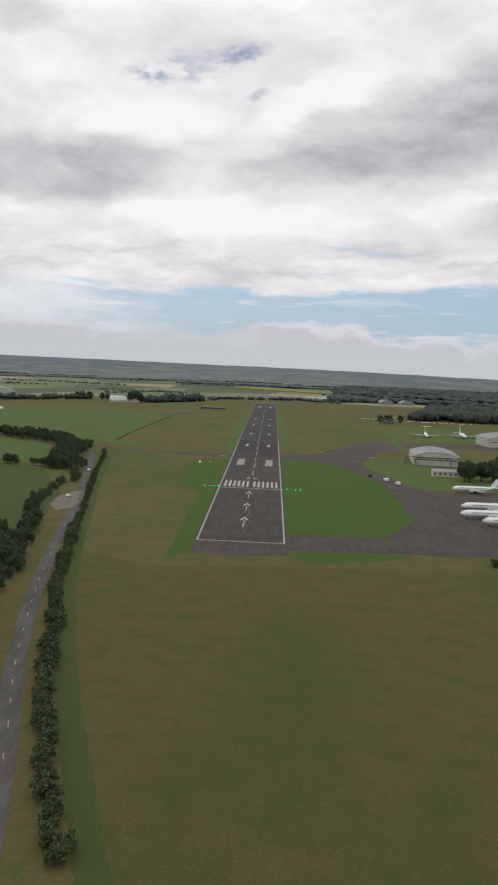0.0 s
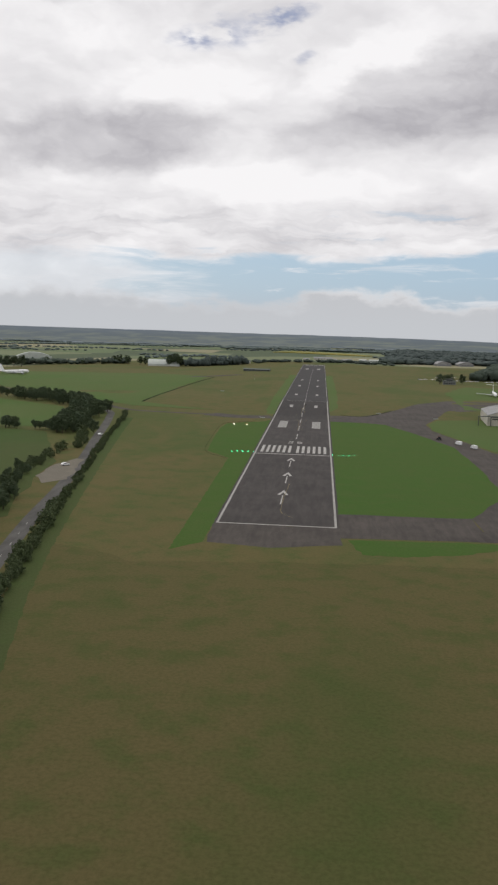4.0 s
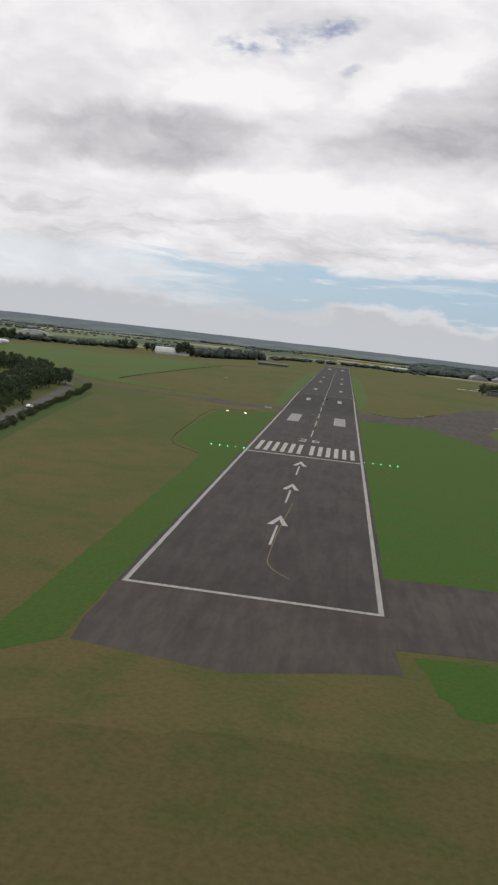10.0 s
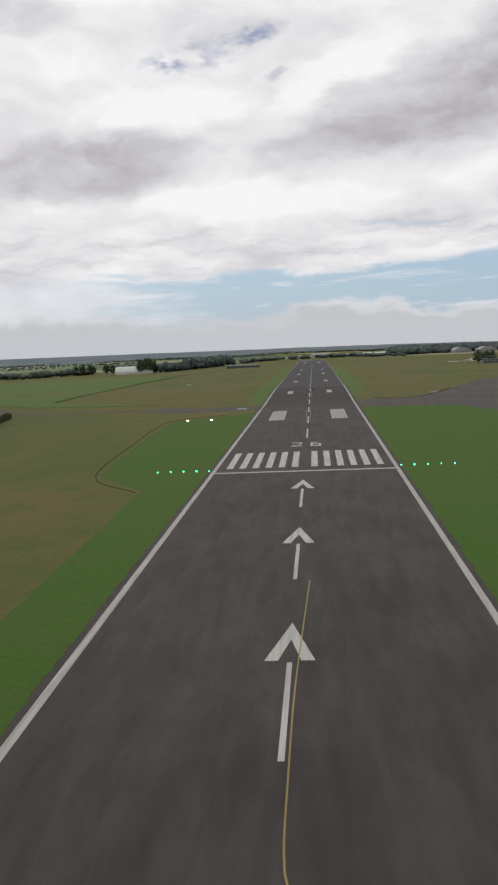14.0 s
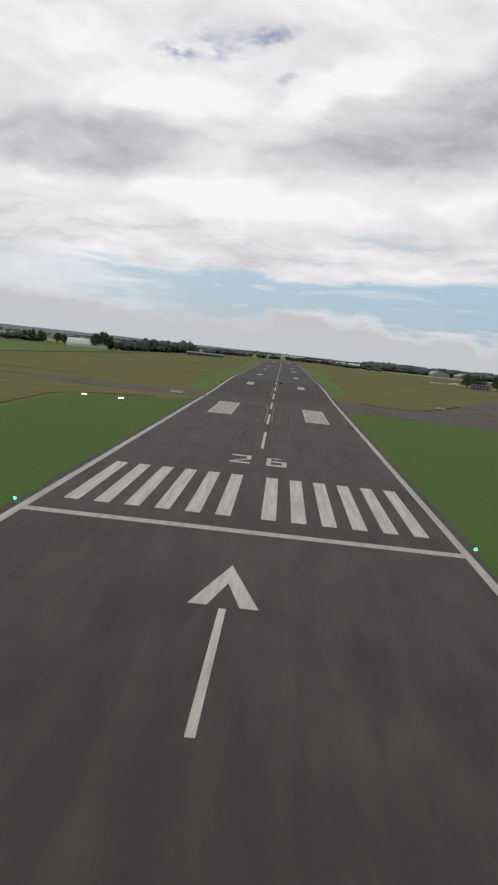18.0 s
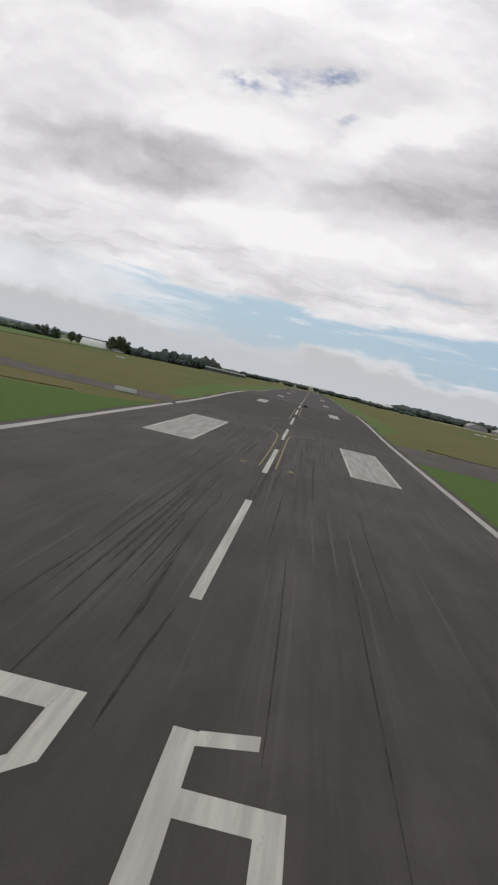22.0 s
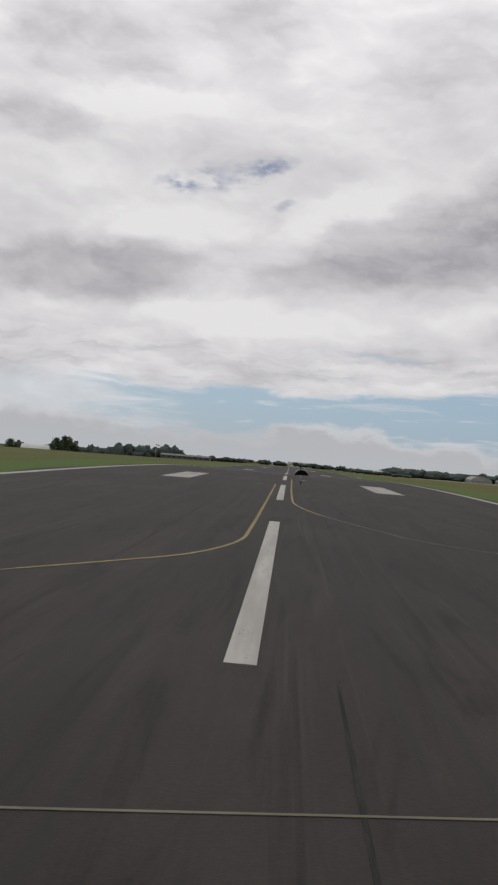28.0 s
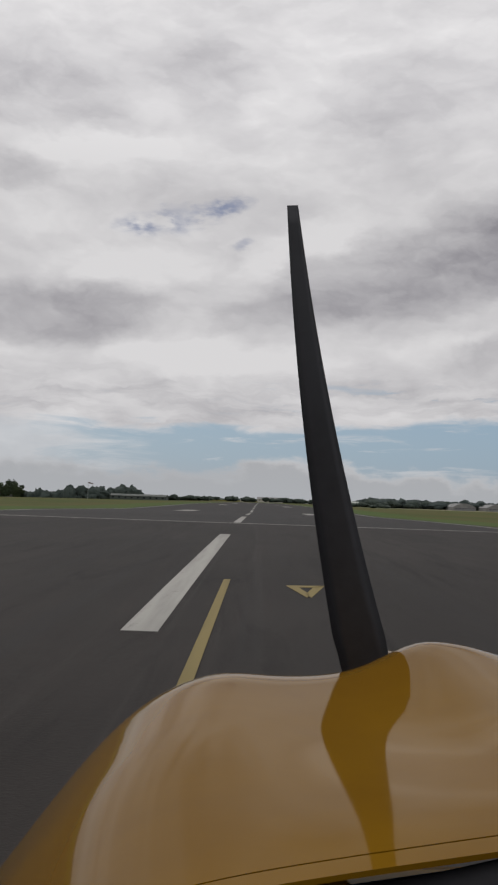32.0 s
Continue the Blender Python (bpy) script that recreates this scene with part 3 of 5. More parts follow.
def strip(line, width, z=0.05, thick=0.05, uneven=0.0, seed=1, taper=False):
    """A ribbon along a line, laid on the ground."""
    rng = random.Random(seed)
    bm = bmesh.new()
    rows = []
    for i, (x, y) in enumerate(line):
        a, b = line[max(0, i - 1)], line[min(len(line) - 1, i + 1)]
        t = Vector((b[0] - a[0], b[1] - a[1], 0)).normalized()
        s = Vector((-t.y, t.x, 0)) * width / 2 * (0.12 + 0.88 * math.sin(math.pi * i / (len(line) - 1)) ** 0.6 if taper else 1.0)
        row = []
        for k, dz in ((1, -thick), (1, 0), (-1, 0), (-1, -thick)):
            p = Vector((x, y, 0)) + s * (k * (1 + rng.uniform(-uneven, uneven)))
            row.append(bm.verts.new((p.x, p.y, ground_z(p.x, p.y) + z + dz)))
        rows.append(row)
    for r, q in zip(rows, rows[1:]):
        for i in range(3):
            bm.faces.new((r[i], q[i], q[i + 1], r[i + 1]))
    bm.faces.new(rows[0])
    bm.faces.new(rows[-1][::-1])
    bmesh.ops.recalc_face_normals(bm, faces=bm.faces[:])
    return bm


def mark(x0, x1, y0, y1, z=0.012):
    """A painted oblong on the runway, a few millimetres thick."""
    return slab([(x0, y0), (x1, y0), (x1, y1), (x0, y1)], z, 0.006, False)


# ------------------------------------------------------------------ ground and runway
def make_ground():
    xs = sorted({round(s * v) for s in (-1, 1) for v in [i * 25 for i in range(25)] + [625 + i * 70 for i in range(18)] + [1900 + i * 160 for i in range(19)]})
    ys = [-1500 + i * 150 for i in range(7)] + [-450 + i * 12.5 for i in range(168)] + [1660 + i * 60 for i in range(20)] + [2900 + i * 95 for i in range(21)]
    verts = [(x, y, ground_z(x, y)) for y in ys for x in xs]
    w = len(xs)
    faces = [(j * w + i, j * w + i + 1, (j + 1) * w + i + 1, (j + 1) * w + i) for j in range(len(ys) - 1) for i in range(w - 1)]
    me = bpy.data.meshes.new("ground")
    me.from_pydata(verts, [], faces)
    me.materials.append(GRASS)
    me.polygons.foreach_set("use_smooth", [True] * len(faces))
    return tagged(new("ground", me), "dry brown and green airfield grass running out to fields", "ground", kind="structure")


make_ground()


def lay(name, bm, mat, label, category):
    return tagged(part(name, bm, mat), label, category, kind="structure")


# mown and tall grass
lay("grass_verge_west", slab(ragged([(-23.4, -214), (-33, -226), (-34, -101), (-35, -23), (-50, 2), (-54, 69), (-56, 121), (-54, 150), (-29, 172), (-23.4, 186)], 2.0, 0.3, 1), 0.02), MOWN, "bright green mown grass beside the runway", "grass")
lay("grass_verge_east", slab(ragged([(23.4, -161.5), (78, -160), (102.5, -104), (104, -20), (102.5, 62), (87, 122), (66, 183), (28, 191), (23.4, 192)], 2.0, 0.3, 2), 0.012), MOWN, "bright green mown grass between runway and apron", "grass")
lay("grass_edge_west", slab(ragged([(-23.4, 232), (-30, 234), (-32, 300), (-34, 420), (-34, 640), (-33, 900), (-23.4, 900)], 14, 1.2, 3), 0.02), MEADOW, "green grass edge along the runway", "grass")
lay("grass_edge_east", slab(ragged([(23.4, 262), (31, 300), (33, 420), (34, 640), (33, 900), (23.4, 900)], 14, 1.2, 4), 0.02), MEADOW, "green grass edge along the runway", "grass")
lay("tall_grass_west", strip(smooth_line([(-36, -24), (-51, 1), (-55.5, 69), (-57.5, 121), (-55, 152), (-34, 172)]), 0.10, 0.10, 0.25, 0.5, 5), TALL, "dark strip of taller grass along the mown edge", "grass")
lay("tall_grass_east", strip(smooth_line([(33, 246), (40, 238), (50, 236), (58, 246), (66, 262), (80, 296)]), 1.0, 0.12, 0.2, 0.5, 6), TALL, "dark strip of taller grass along the taxiway", "grass")
lay("tall_grass_north", strip(smooth_line([(-150, 300), (-150, 400), (-149, 480), (-146, 600), (-140, 760)]), 2.0, 0.15, 0.3, 0.5, 35), TALL, "dark line of taller grass across the field", "grass")
lay("meadow_north", slab(ragged([(-75, 250), (-150, 262), (-240, 360), (-330, 430), (-470, 640), (-440, 820), (-250, 900), (-150, 800), (-150, 300)], 25, 3, 7), 0.12), MEADOW, "greener meadow beyond the perimeter track", "grass")
lay("meadow_west", slab(ragged([(-100, -190), (-117, -110), (-121, -60), (-165, 60), (-260, 75), (-330, -60), (-330, -240), (-150, -300)], 20, 2, 8), 0.06), PASTURE, "dark green pasture behind the road hedge", "grass")
lay("meadow_east", slab(ragged([(150, 330), (240, 330), (420, 420), (420, 700), (220, 760), (170, 600)], 25, 3, 9), 0.06), MEADOW, "green grass around the parked aircraft", "grass")
lay("grass_island_east", slab(ragged([(124, 46), (113, 92), (100, 150), (100, 190), (112, 228), (140, 240), (300, 250), (320, 66), (190, 46), (150, 28)], 12, 1.0, 31), 0.02), MEADOW, "green grass between the apron and the hangar", "grass")
lay("grass_verge_south", slab(ragged([(26, -202.5), (70, -198.5), (84, -199), (76, -207), (62, -216), (44, -222), (30, -221)], 2.5, 0.9, 36), 0.02), MOWN, "green grass strip below the apron link", "grass")
lay("long_grass_south", slab(ragged([(-64, -285), (-74, -225), (-58, -231), (-40, -243), (-12, -238), (20, -234), (60, -231), (125, -227), (260, -232), (300, -420), (200, -560), (-4, -560), (-15, -480), (-36, -408), (-50, -355), (-57, -322)], 3.2, 1.2, 41), 0.012), LONG_GRASS, "darker rough long grass before the runway", "grass")
lay("pasture_copse", slab(ragged([(-158, 84), (-178, 170), (-205, 232), (-280, 285), (-400, 300), (-400, 112), (-260, 92)], 16, 2, 42), 0.06), MEADOW, "bright green pasture beside the copse", "grass")
lay("grass_verge_road", strip(smooth_line([(-13, -480), (-34, -408), (-48, -355), (-55, -322), (-66, -272), (-78, -204), (-101, -55), (-118, 60), (-132, 163)], 2.5), 6.5, 0.02, 0.05, 0.12, 32), PASTURE, "green grass verge along the roadside hedge", "grass")
lay("taxiway_storage", strip(smooth_line([(126, 330), (190, 385), (270, 410), (420, 420)]), 52, 0.05, 0.2, 0.05, 33), TAXI, "broad grey taxiway past the stored airliners", "taxiway")
lay("rape_field", slab(ragged([(-150, 2480), (150, 2230), (175, 2270), (60, 2520), (-60, 2620)], 40, 4, 10), 2.5, 3.0), CROP, "yellow flowering crop field beyond the runway", "field")
lay("sandy_ground", slab(ragged([(-118, -104), (-109, -122), (-101, -110), (-109, -50), (-114, -48), (-119, -70)], 6, 1.2, 11), 0.08), SANDY, "bare pale soil beside the road", "ground")

# runway
runway = lay("runway", slab([(-23.5, -184.9), (23.5, -184.9), (23.5, 369), (-23.5, 369)], 0.006, 0.3, False), TARMAC, "worn grey asphalt runway with white markings", "runway")
far_runway = lay("runway_extension", slab([(-23.5, 369), (23.5, 369), (23.5, 1388), (-23.5, 1388)], 0.006, 0.3, False), TARMAC_NEW, "darker resurfaced far part of the runway", "runway")
lay("stopway", slab(ragged([(-23.5, -184.9), (-22, -214), (0, -218), (24, -210), (23.5, -184.9)], 8, 0.5, 12), 0.004, 0.2, False), TAXI, "bare grey asphalt before the runway start", "runway")
lay("link_track", slab(ragged([(23.5, -160), (76, -157), (76, -196), (23.5, -200)], 10, 0.8, 13), 0.03, 0.2), TAXI, "grey asphalt link from runway to apron", "taxiway")
lay("taxiway_west", strip(smooth_line([(-23.5, 208), (-50, 203), (-76, 214)]), 22, 0.03, 0.2, 0.03, 14), TAXI, "grey asphalt taxiway stub beside the runway", "taxiway")
lay("perimeter_track", strip(smooth_line([(-74, 213), (-110, 216), (-146, 226), (-176, 262), (-205, 308), (-257, 366), (-340, 420)]), 7, 0.03, 0.2, 0.1, 14), TAXI, "grey asphalt perimeter track crossing the grass", "taxiway")
lay("taxiway_far", strip(smooth_line([(-480, 560), (-360, 628), (-280, 690), (-180, 760), (-110, 860)]), 15, 0.2, 0.2, 0.05, 15), TAXI, "pale grey perimeter track across the far grass", "taxiway")
lay("taxiway_east", slab(ragged([(23.5, 189), (50, 188), (66, 180), (84, 124), (100, 62), (122, 36), (112, 90), (98, 150), (98, 190), (110, 230), (128, 300), (160, 380), (210, 410), (205, 440), (150, 440), (112, 380), (86, 308), (66, 262), (50, 240), (23.5, 236)], 12, 0.7, 16), 0.03, 0.2), TAXI, "wide grey asphalt taxiway leading to the apron", "taxiway")
lay("apron", slab(ragged([(76, -196), (76, -157), (100, -104), (102, -20), (101, 62), (126, 34), (150, 22), (190, 40), (300, 60), (300, -190)], 14, 0.7, 17), 0.028, 0.2), TAXI, "brownish grey asphalt apron with parked airliners", "apron")

# white and yellow paint
UNIT = 1.622


def paint_part(name, bm, mat=WHITE_LINE, label=""):
    return part(name, bm, mat, far_runway if min(v.co.y for v in bm.verts) > 368.9 else runway, label)


for s in (-1, 1):
    paint_part("edge_line", mark(s * 22.5 if s < 0 else 21.6, -21.6 if s < 0 else 22.5, -184.3, 368.2))
    paint_part("edge_line", mark(s * 22.4 if s < 0 else 22.0, -22.0 if s < 0 else 22.4, 369.6, 1386), label="thin faded white edge line")
paint_part("start_line", mark(-21.6, 21.6, -184.4, -183.2))
paint_part("threshold_line", mark(-21.6, 21.6, -0.9, 0.9))
paint_part("joint_line", mark(-22.6, 22.6, 368.3, 368.95), label="pale transverse line where the new surface begins")
for k in range(6):
    for s in (-1, 1):
        a = s * UNIT * (1 + 2 * k)
        b = s * UNIT * (2 + 2 * k)
        paint_part("threshold_stripe", mark(min(a, b), max(a, b), 6.95, 36.7), FRESH_LINE)
for k in range(22):
    y = 70.5 + 49.95 * k - (1.2 if k == 5 else 0)
    paint_part("centre_dash", mark(-0.26 + 0.12, 0.26 + 0.12, y, y + 30), FRESH_LINE if k < 6 else WHITE_LINE)
for s in (-1, 1):
    a, b = min(s * 9.5, s * 15.6), max(s * 9.5, s * 15.6)
    paint_part("aiming_marking", mark(a + 0.3, b - 0.3, 137.7, 181.3), WORN_LINE, "thin worn white paint inside a brighter outline")
    for x0, x1, y0, y1 in ((a, a + 0.3, 137, 182), (b - 0.3, b, 137, 182), (a + 0.3, b - 0.3, 137, 137.7), (a + 0.3, b - 0.3, 181.3, 182)):
        paint_part("marking_outline", mark(x0, x1, y0, y1), FRESH_LINE)
    for y, w, d in ((310.5, 3.0, 23.0), (466, 3.0, 22), (620, 3.0, 22), (760, 3.0, 22)):
        paint_part("touchdown_marking", mark(s * 11.4 - w / 2, s * 11.4 + w / 2, y - d / 2, y + d / 2))
    paint_part("aiming_marking", mark(min(s * 8, s * 13.4), max(s * 8, s * 13.4), 1135, 1180))
    for k in range(6):
        a, b = s * UNIT * (1 + 2 * k), s * UNIT * (2 + 2 * k)
        paint_part("threshold_stripe", mark(min(a, b), max(a, b), 1345, 1375))
paint_part("threshold_line", mark(-21.9, 21.9, 1382, 1384))


def arrow(tip):
    """An approach arrow: a long thin shaft and a broad open head."""
    bm = bmesh.new()
    x = -0.15
    for pts in ([(x, tip), (x + 2.5, tip - 11.5), (x + 1.15, tip - 11.5), (x, tip - 5.5)], [(x, tip), (x, tip - 5.5), (x - 1.15, tip - 11.5), (x - 2.5, tip - 11.5)], [(x - 0.26, tip - 12), (x + 0.26, tip - 12), (x + 0.16, tip - 32), (x - 0.36, tip - 32)]):
        b = slab(pts, 0.012, 0.006, False)
        me = mesh_of(b, "bit", WHITE_LINE)
        bm.from_mesh(me)
    return bm


for tip in (-113.0, -63.3, -13.4):
    paint_part("approach_arrow", arrow(tip), FRESH_LINE)


def figure(char, x, y, size, stretch, mat, name, parent, width=1.0, weight=0.0):
    """A painted letter or number from the built-in font, lying on the runway."""
    cu = bpy.data.curves.new(name, "FONT")
    cu.body, cu.size, cu.align_x, cu.extrude, cu.offset = char, 1.0, "CENTER", 0.004, weight
    tmp = bpy.data.objects.new(name, cu)
    scene.collection.objects.link(tmp)
    bpy.context.view_layer.update()
    me = bpy.data.meshes.new_from_object(tmp.evaluated_get(bpy.context.evaluated_depsgraph_get()))
    bpy.data.objects.remove(tmp)
    me.transform(Matrix.Translation((x, y, 0.012)) @ Matrix.Diagonal((size * width, size * stretch, 1, 1)))
    me.materials.clear()
    me.materials.append(mat)
    ob = new(name, me)
    ob.parent = parent
    return ob


def digit(name, x, w, y, h, bars):
    """A blocky painted numeral of straight bars, as painted on runways; bars in fractions of its width and height."""
    bm = bmesh.new()
    for pts in bars:
        b = slab([(x + (u - 0.5) * w, y + v * h) for u, v in pts], 0.012, 0.006, False)
        bm.from_mesh(mesh_of(b, "bit", FRESH_LINE))
    return paint_part(name, bm, FRESH_LINE)


def bar(u0, v0, u1, v1):
    return [(u0, v0), (u1, v0), (u1, v1), (u0, v1)]


digit("painted_numeral", -2.85, 3.15, 49.0, 9.7, [bar(0, 0, 1, 0.16), bar(0, 0.84, 1, 1), bar(0.78, 0.55, 1, 0.84), [(0.78, 0.55), (1, 0.55), (0.26, 0.16), (0, 0.16)]])
digit("painted_numeral", 2.85, 3.15, 49.0, 9.7, [bar(0, 0, 1, 0.16), bar(0, 0.16, 0.22, 0.93), bar(0.22, 0.46, 1, 0.60), bar(0.78, 0.16, 1, 0.46), [(0.22, 0.84), (0.74, 0.90), (0.74, 1), (0.22, 0.94)]])

# yellow taxi lines that leave the centre line
TAXI_LINES = [
    [(-0.75, 126), (-0.67, 140), (-0.67, 156), (-0.82, 173), (-1.0, 180), (-1.5, 183.4), (-2.1, 186), (-2.8, 188.2), (-3.8, 190.6), (-5.2, 193.2)],
    [(1.02, 126.4), (0.97, 140), (0.91, 160), (0.9, 175), (1.03, 180.8), (1.7, 183.4), (2.3, 185.2), (3.1, 187.3), (4.0, 189.2), (5.2, 191.7)],
    [(-5.8, 228), (-3.6, 231.6), (-2.3, 234), (-1.4, 237.1), (-0.95, 240.2), (-0.86, 244), (-0.8, 258), (-0.75, 278), (-0.71, 300.6)],
    [(2.8, 257), (2.0, 260.6), (1.5, 263.8), (1.13, 267.5), (1.04, 272), (0.97, 285), (1.0, 300), (1.06, 326.6)],
    [(5.5, -169.5), (3.08, -166.2), (1.53, -163.1), (0.7, -160), (0.35, -156.5), (0.35, -147), (0.5, -131.8), (1.12, -112.1), (1.7, -96)],
]
FADED_LINES = [
    [(-5.2, 193.2), (-7.2, 196.2), (-9.5, 198.6), (-14, 202), (-23, 206.5)],
    [(5.2, 191.7), (7.0, 194.6), (10.4, 199.2), (15, 203), (23, 208)],
    [(-23, 213.5), (-14, 219.2), (-8, 224.6), (-5.8, 228)],
    [(23, 234.5), (13, 240.6), (7, 245.4), (5.3, 249.6), (4.2, 252.6), (2.8, 257)],
]
for line in TAXI_LINES:
    paint_part("taxi_line", strip(smooth_line(line, 1.2), 0.15, 0.018, 0.006), YELLOW_LINE, "thin yellow taxi guide line")
for line in FADED_LINES:
    paint_part("taxi_line", strip(smooth_line(line, 1.2), 0.10, 0.018, 0.006), FADED_YELLOW, "thin faded taxi guide line")
paint_part("crossing_line", strip(smooth_line([(-16, 212.0), (-5.6, 213.6), (3.6, 215.3)], 2.0), 0.05, 0.017, 0.006), FADED_YELLOW, "thin pale line scored across the runway")
figure("C", -2.4, 125.9, 1.1, 2.2, YELLOW_LINE, "painted_letter", runway)
figure("A", 2.65, 125.9, 1.15, 2.2, YELLOW_LINE, "painted_letter", runway)
figure("C", -2.3, 299.05, 1.1, 2.2, YELLOW_LINE, "painted_letter", runway)
bm = bmesh.new()
for pts in ([(2.35, 325.7), (3.2, 325.9), (3.1, 325.5), (2.5, 325.35)], [(2.35, 325.7), (2.6, 325.5), (2.78, 324.2), (2.7, 323.6)], [(3.2, 325.9), (2.95, 325.6), (2.7, 324.2), (2.78, 323.6)]):
    bm.from_mesh(mesh_of(slab(pts, 0.018, 0.006, False), "bit", YELLOW_LINE))
paint_part("painted_triangle", bm, YELLOW_LINE, "small yellow painted triangle")
bm = slab([(-23.4, 430), (-23.4, 432), (23.4, 432), (23.4, 430)], 0.012, 0.005, False)
paint_part("tar_seam", bm, RUBBER, "dark sealed joint across the runway")


def skid(rng, lift):
    x = rng.gauss(0.4, 5.2)
    y = rng.choice((rng.uniform(52, 180), rng.uniform(60, 290)))
    length = rng.choice((rng.uniform(6, 16), rng.uniform(14, 46)))
    bend = rng.uniform(-0.3, 0.3)
    pts = [(x + bend * (i / 12) ** 2, y + length * i / 12) for i in range(13)]
    return strip(pts, rng.choice((0.08, 0.10, 0.14, 0.22)) * (1.0 if y < 190 else 0.5), lift, 0.004, 0.15, rng.random(), True)


rng = random.Random(5)
for x, y, l in ((5.1, 82, 20), (6.4, 80, 24), (7.6, 78, 20), (1.4, 96, 26), (-6.2, 84, 18)):
    paint_part("scuff_mark", strip([(x + 0.25 * (i / 5) ** 2 - 0.02 * i * l / 5, y + l * i / 5) for i in range(6)], 0.15, 0.0125, 0.007, 0.4, rng.random(), True), SCUFF, "pale scuffed tyre track")
rng = random.Random(4)
for k in range(96):
    paint_part("tyre_mark", skid(rng, 0.0072 + 0.00005 * k), SMEAR, "dark rubber tyre mark")


def follow_section(ob):
    """Cut a flat piece across every 12.5 m and lay it on the runway's long section."""
    bm = bmesh.new()
    bm.from_mesh(ob.data)
    ys = [v.co.y for v in bm.verts]
    k = int((min(ys) + 450) // 12.5) + 1
    while -450 + 12.5 * k < max(ys):
        y = -450 + 12.5 * k
        if y > 180:
            bmesh.ops.bisect_plane(bm, geom=bm.verts[:] + bm.edges[:] + bm.faces[:], plane_co=(0, y, 0), plane_no=(0, 1, 0), dist=1e-4)
        k += 1
    for v in bm.verts:
        v.co.z += rise(v.co.y)
    bm.to_mesh(ob.data)
    bm.free()


for top in (runway, far_runway):
    for ob in [top] + list(top.children):
        if not ob.name.startswith(("taxi_line", "crossing_line", "tyre_mark", "scuff_mark")):
            follow_section(ob)

# ------------------------------------------------------------------ trees, hedges and woods


def card(verts, faces, c, size, rng):
    """A bent leaf spray: two triangles that share an edge."""
    a = Vector((rng.gauss(0, 1), rng.gauss(0, 1), rng.gauss(0, 1))).normalized()
    b = a.cross(Vector((rng.gauss(0, 1), rng.gauss(0, 1), rng.gauss(0, 1)))).normalized()
    n = a.cross(b)
    k = len(verts)
    for p in (a * size, b * size * 0.55 + n * size * 0.2, -a * size * 0.9, -b * size * 0.6 + n * size * 0.15):
        verts.append(tuple(c + p))
    faces += [(k, k + 1, k + 2), (k, k + 2, k + 3)]


def crown_mesh(seed, radius, low, high, count, leaf, lobes=9, mat=None):
    """Lobes of leaf sprays round a branching frame, ragged in outline with gaps between."""
    rng = random.Random(seed)
    verts, faces = [], []
    balls = []
    for i in range(lobes):
        t = (i + 0.5) / lobes
        ang = i * 2.4 + rng.uniform(-0.5, 0.5)
        width = radius * (0.35 + 0.5 * math.sin(math.pi * min(1, t * 0.85 + 0.12))) * rng.uniform(0.6, 1.05)
        z = low + (high - low) * (0.12 + 0.78 * t)
        balls.append((Vector((math.cos(ang) * width, math.sin(ang) * width, z)), radius * rng.uniform(0.34, 0.52)))
    balls.append((Vector((0, 0, low + (high - low) * 0.55)), radius * 0.6))
    for c, r in balls:
        for _ in range(count // len(balls)):
            d = Vector((rng.gauss(0, 1), rng.gauss(0, 1), rng.gauss(0, 1) * 0.85)).normalized()
            p = c + d * r * rng.uniform(0.45, 1.08)
            card(verts, faces, p, leaf * rng.uniform(0.6, 1.3), rng)
    me = bpy.data.meshes.new("crown")
    me.from_pydata(verts, [], faces)
    me.materials.append(mat or LEAF)
    return me


def trunk_mesh(seed, height, radius):
    rng = random.Random(seed)
    bm = bmesh.new()
    cyl(bm, (0, 0, -0.3), (0, 0, height * 0.45), radius, radius * 0.7, 8)
    for i in range(6):
        a = i * 1.05 + rng.uniform(-0.3, 0.3)
        z = height * rng.uniform(0.25, 0.45)
        r = height * rng.uniform(0.16, 0.28)
        cyl(bm, (0, 0, z), (math.cos(a) * r, math.sin(a) * r, z + height * rng.uniform(0.2, 0.34)), radius * 0.42, radius * 0.12, 6)
    return mesh_of(bm, "trunk", BARK, True)


TREES = [(crown_mesh(10 + i, 4.4, 2.0, 10.5 + i % 3, 1500, 0.48), trunk_mesh(30 + i, 10.5, 0.32)) for i in range(6)]
BUSHES = [(crown_mesh(50 + i, 1.7, 0.1, 3.0, 420, 0.27, 6, HEDGE_LEAF), trunk_mesh(60 + i, 2.4, 0.09)) for i in range(5)]


def plant(kind, name, x, y, size, rng, label, category, group):
    crown, trunk = rng.choice(kind)
    t = thing(name, Matrix.LocRotScale((x, y, ground_z(x, y)), Euler((0, 0, rng.uniform(0, 6.28))), (size * rng.uniform(0.85, 1.2), size * rng.uniform(0.85, 1.2), size)), label, category, group)
    part("trunk", trunk, None, t)
    part("crown", crown, None, t)
    return t


def scatter(points, spread, count, rng):
    line = smooth_line(points, 2.0)
    for i in range(count):
        x, y = line[int((i + rng.random()) / count * (len(line) - 1))]
        yield x + rng.uniform(-spread, spread), y + rng.uniform(-spread, spread)


rng = random.Random(11)
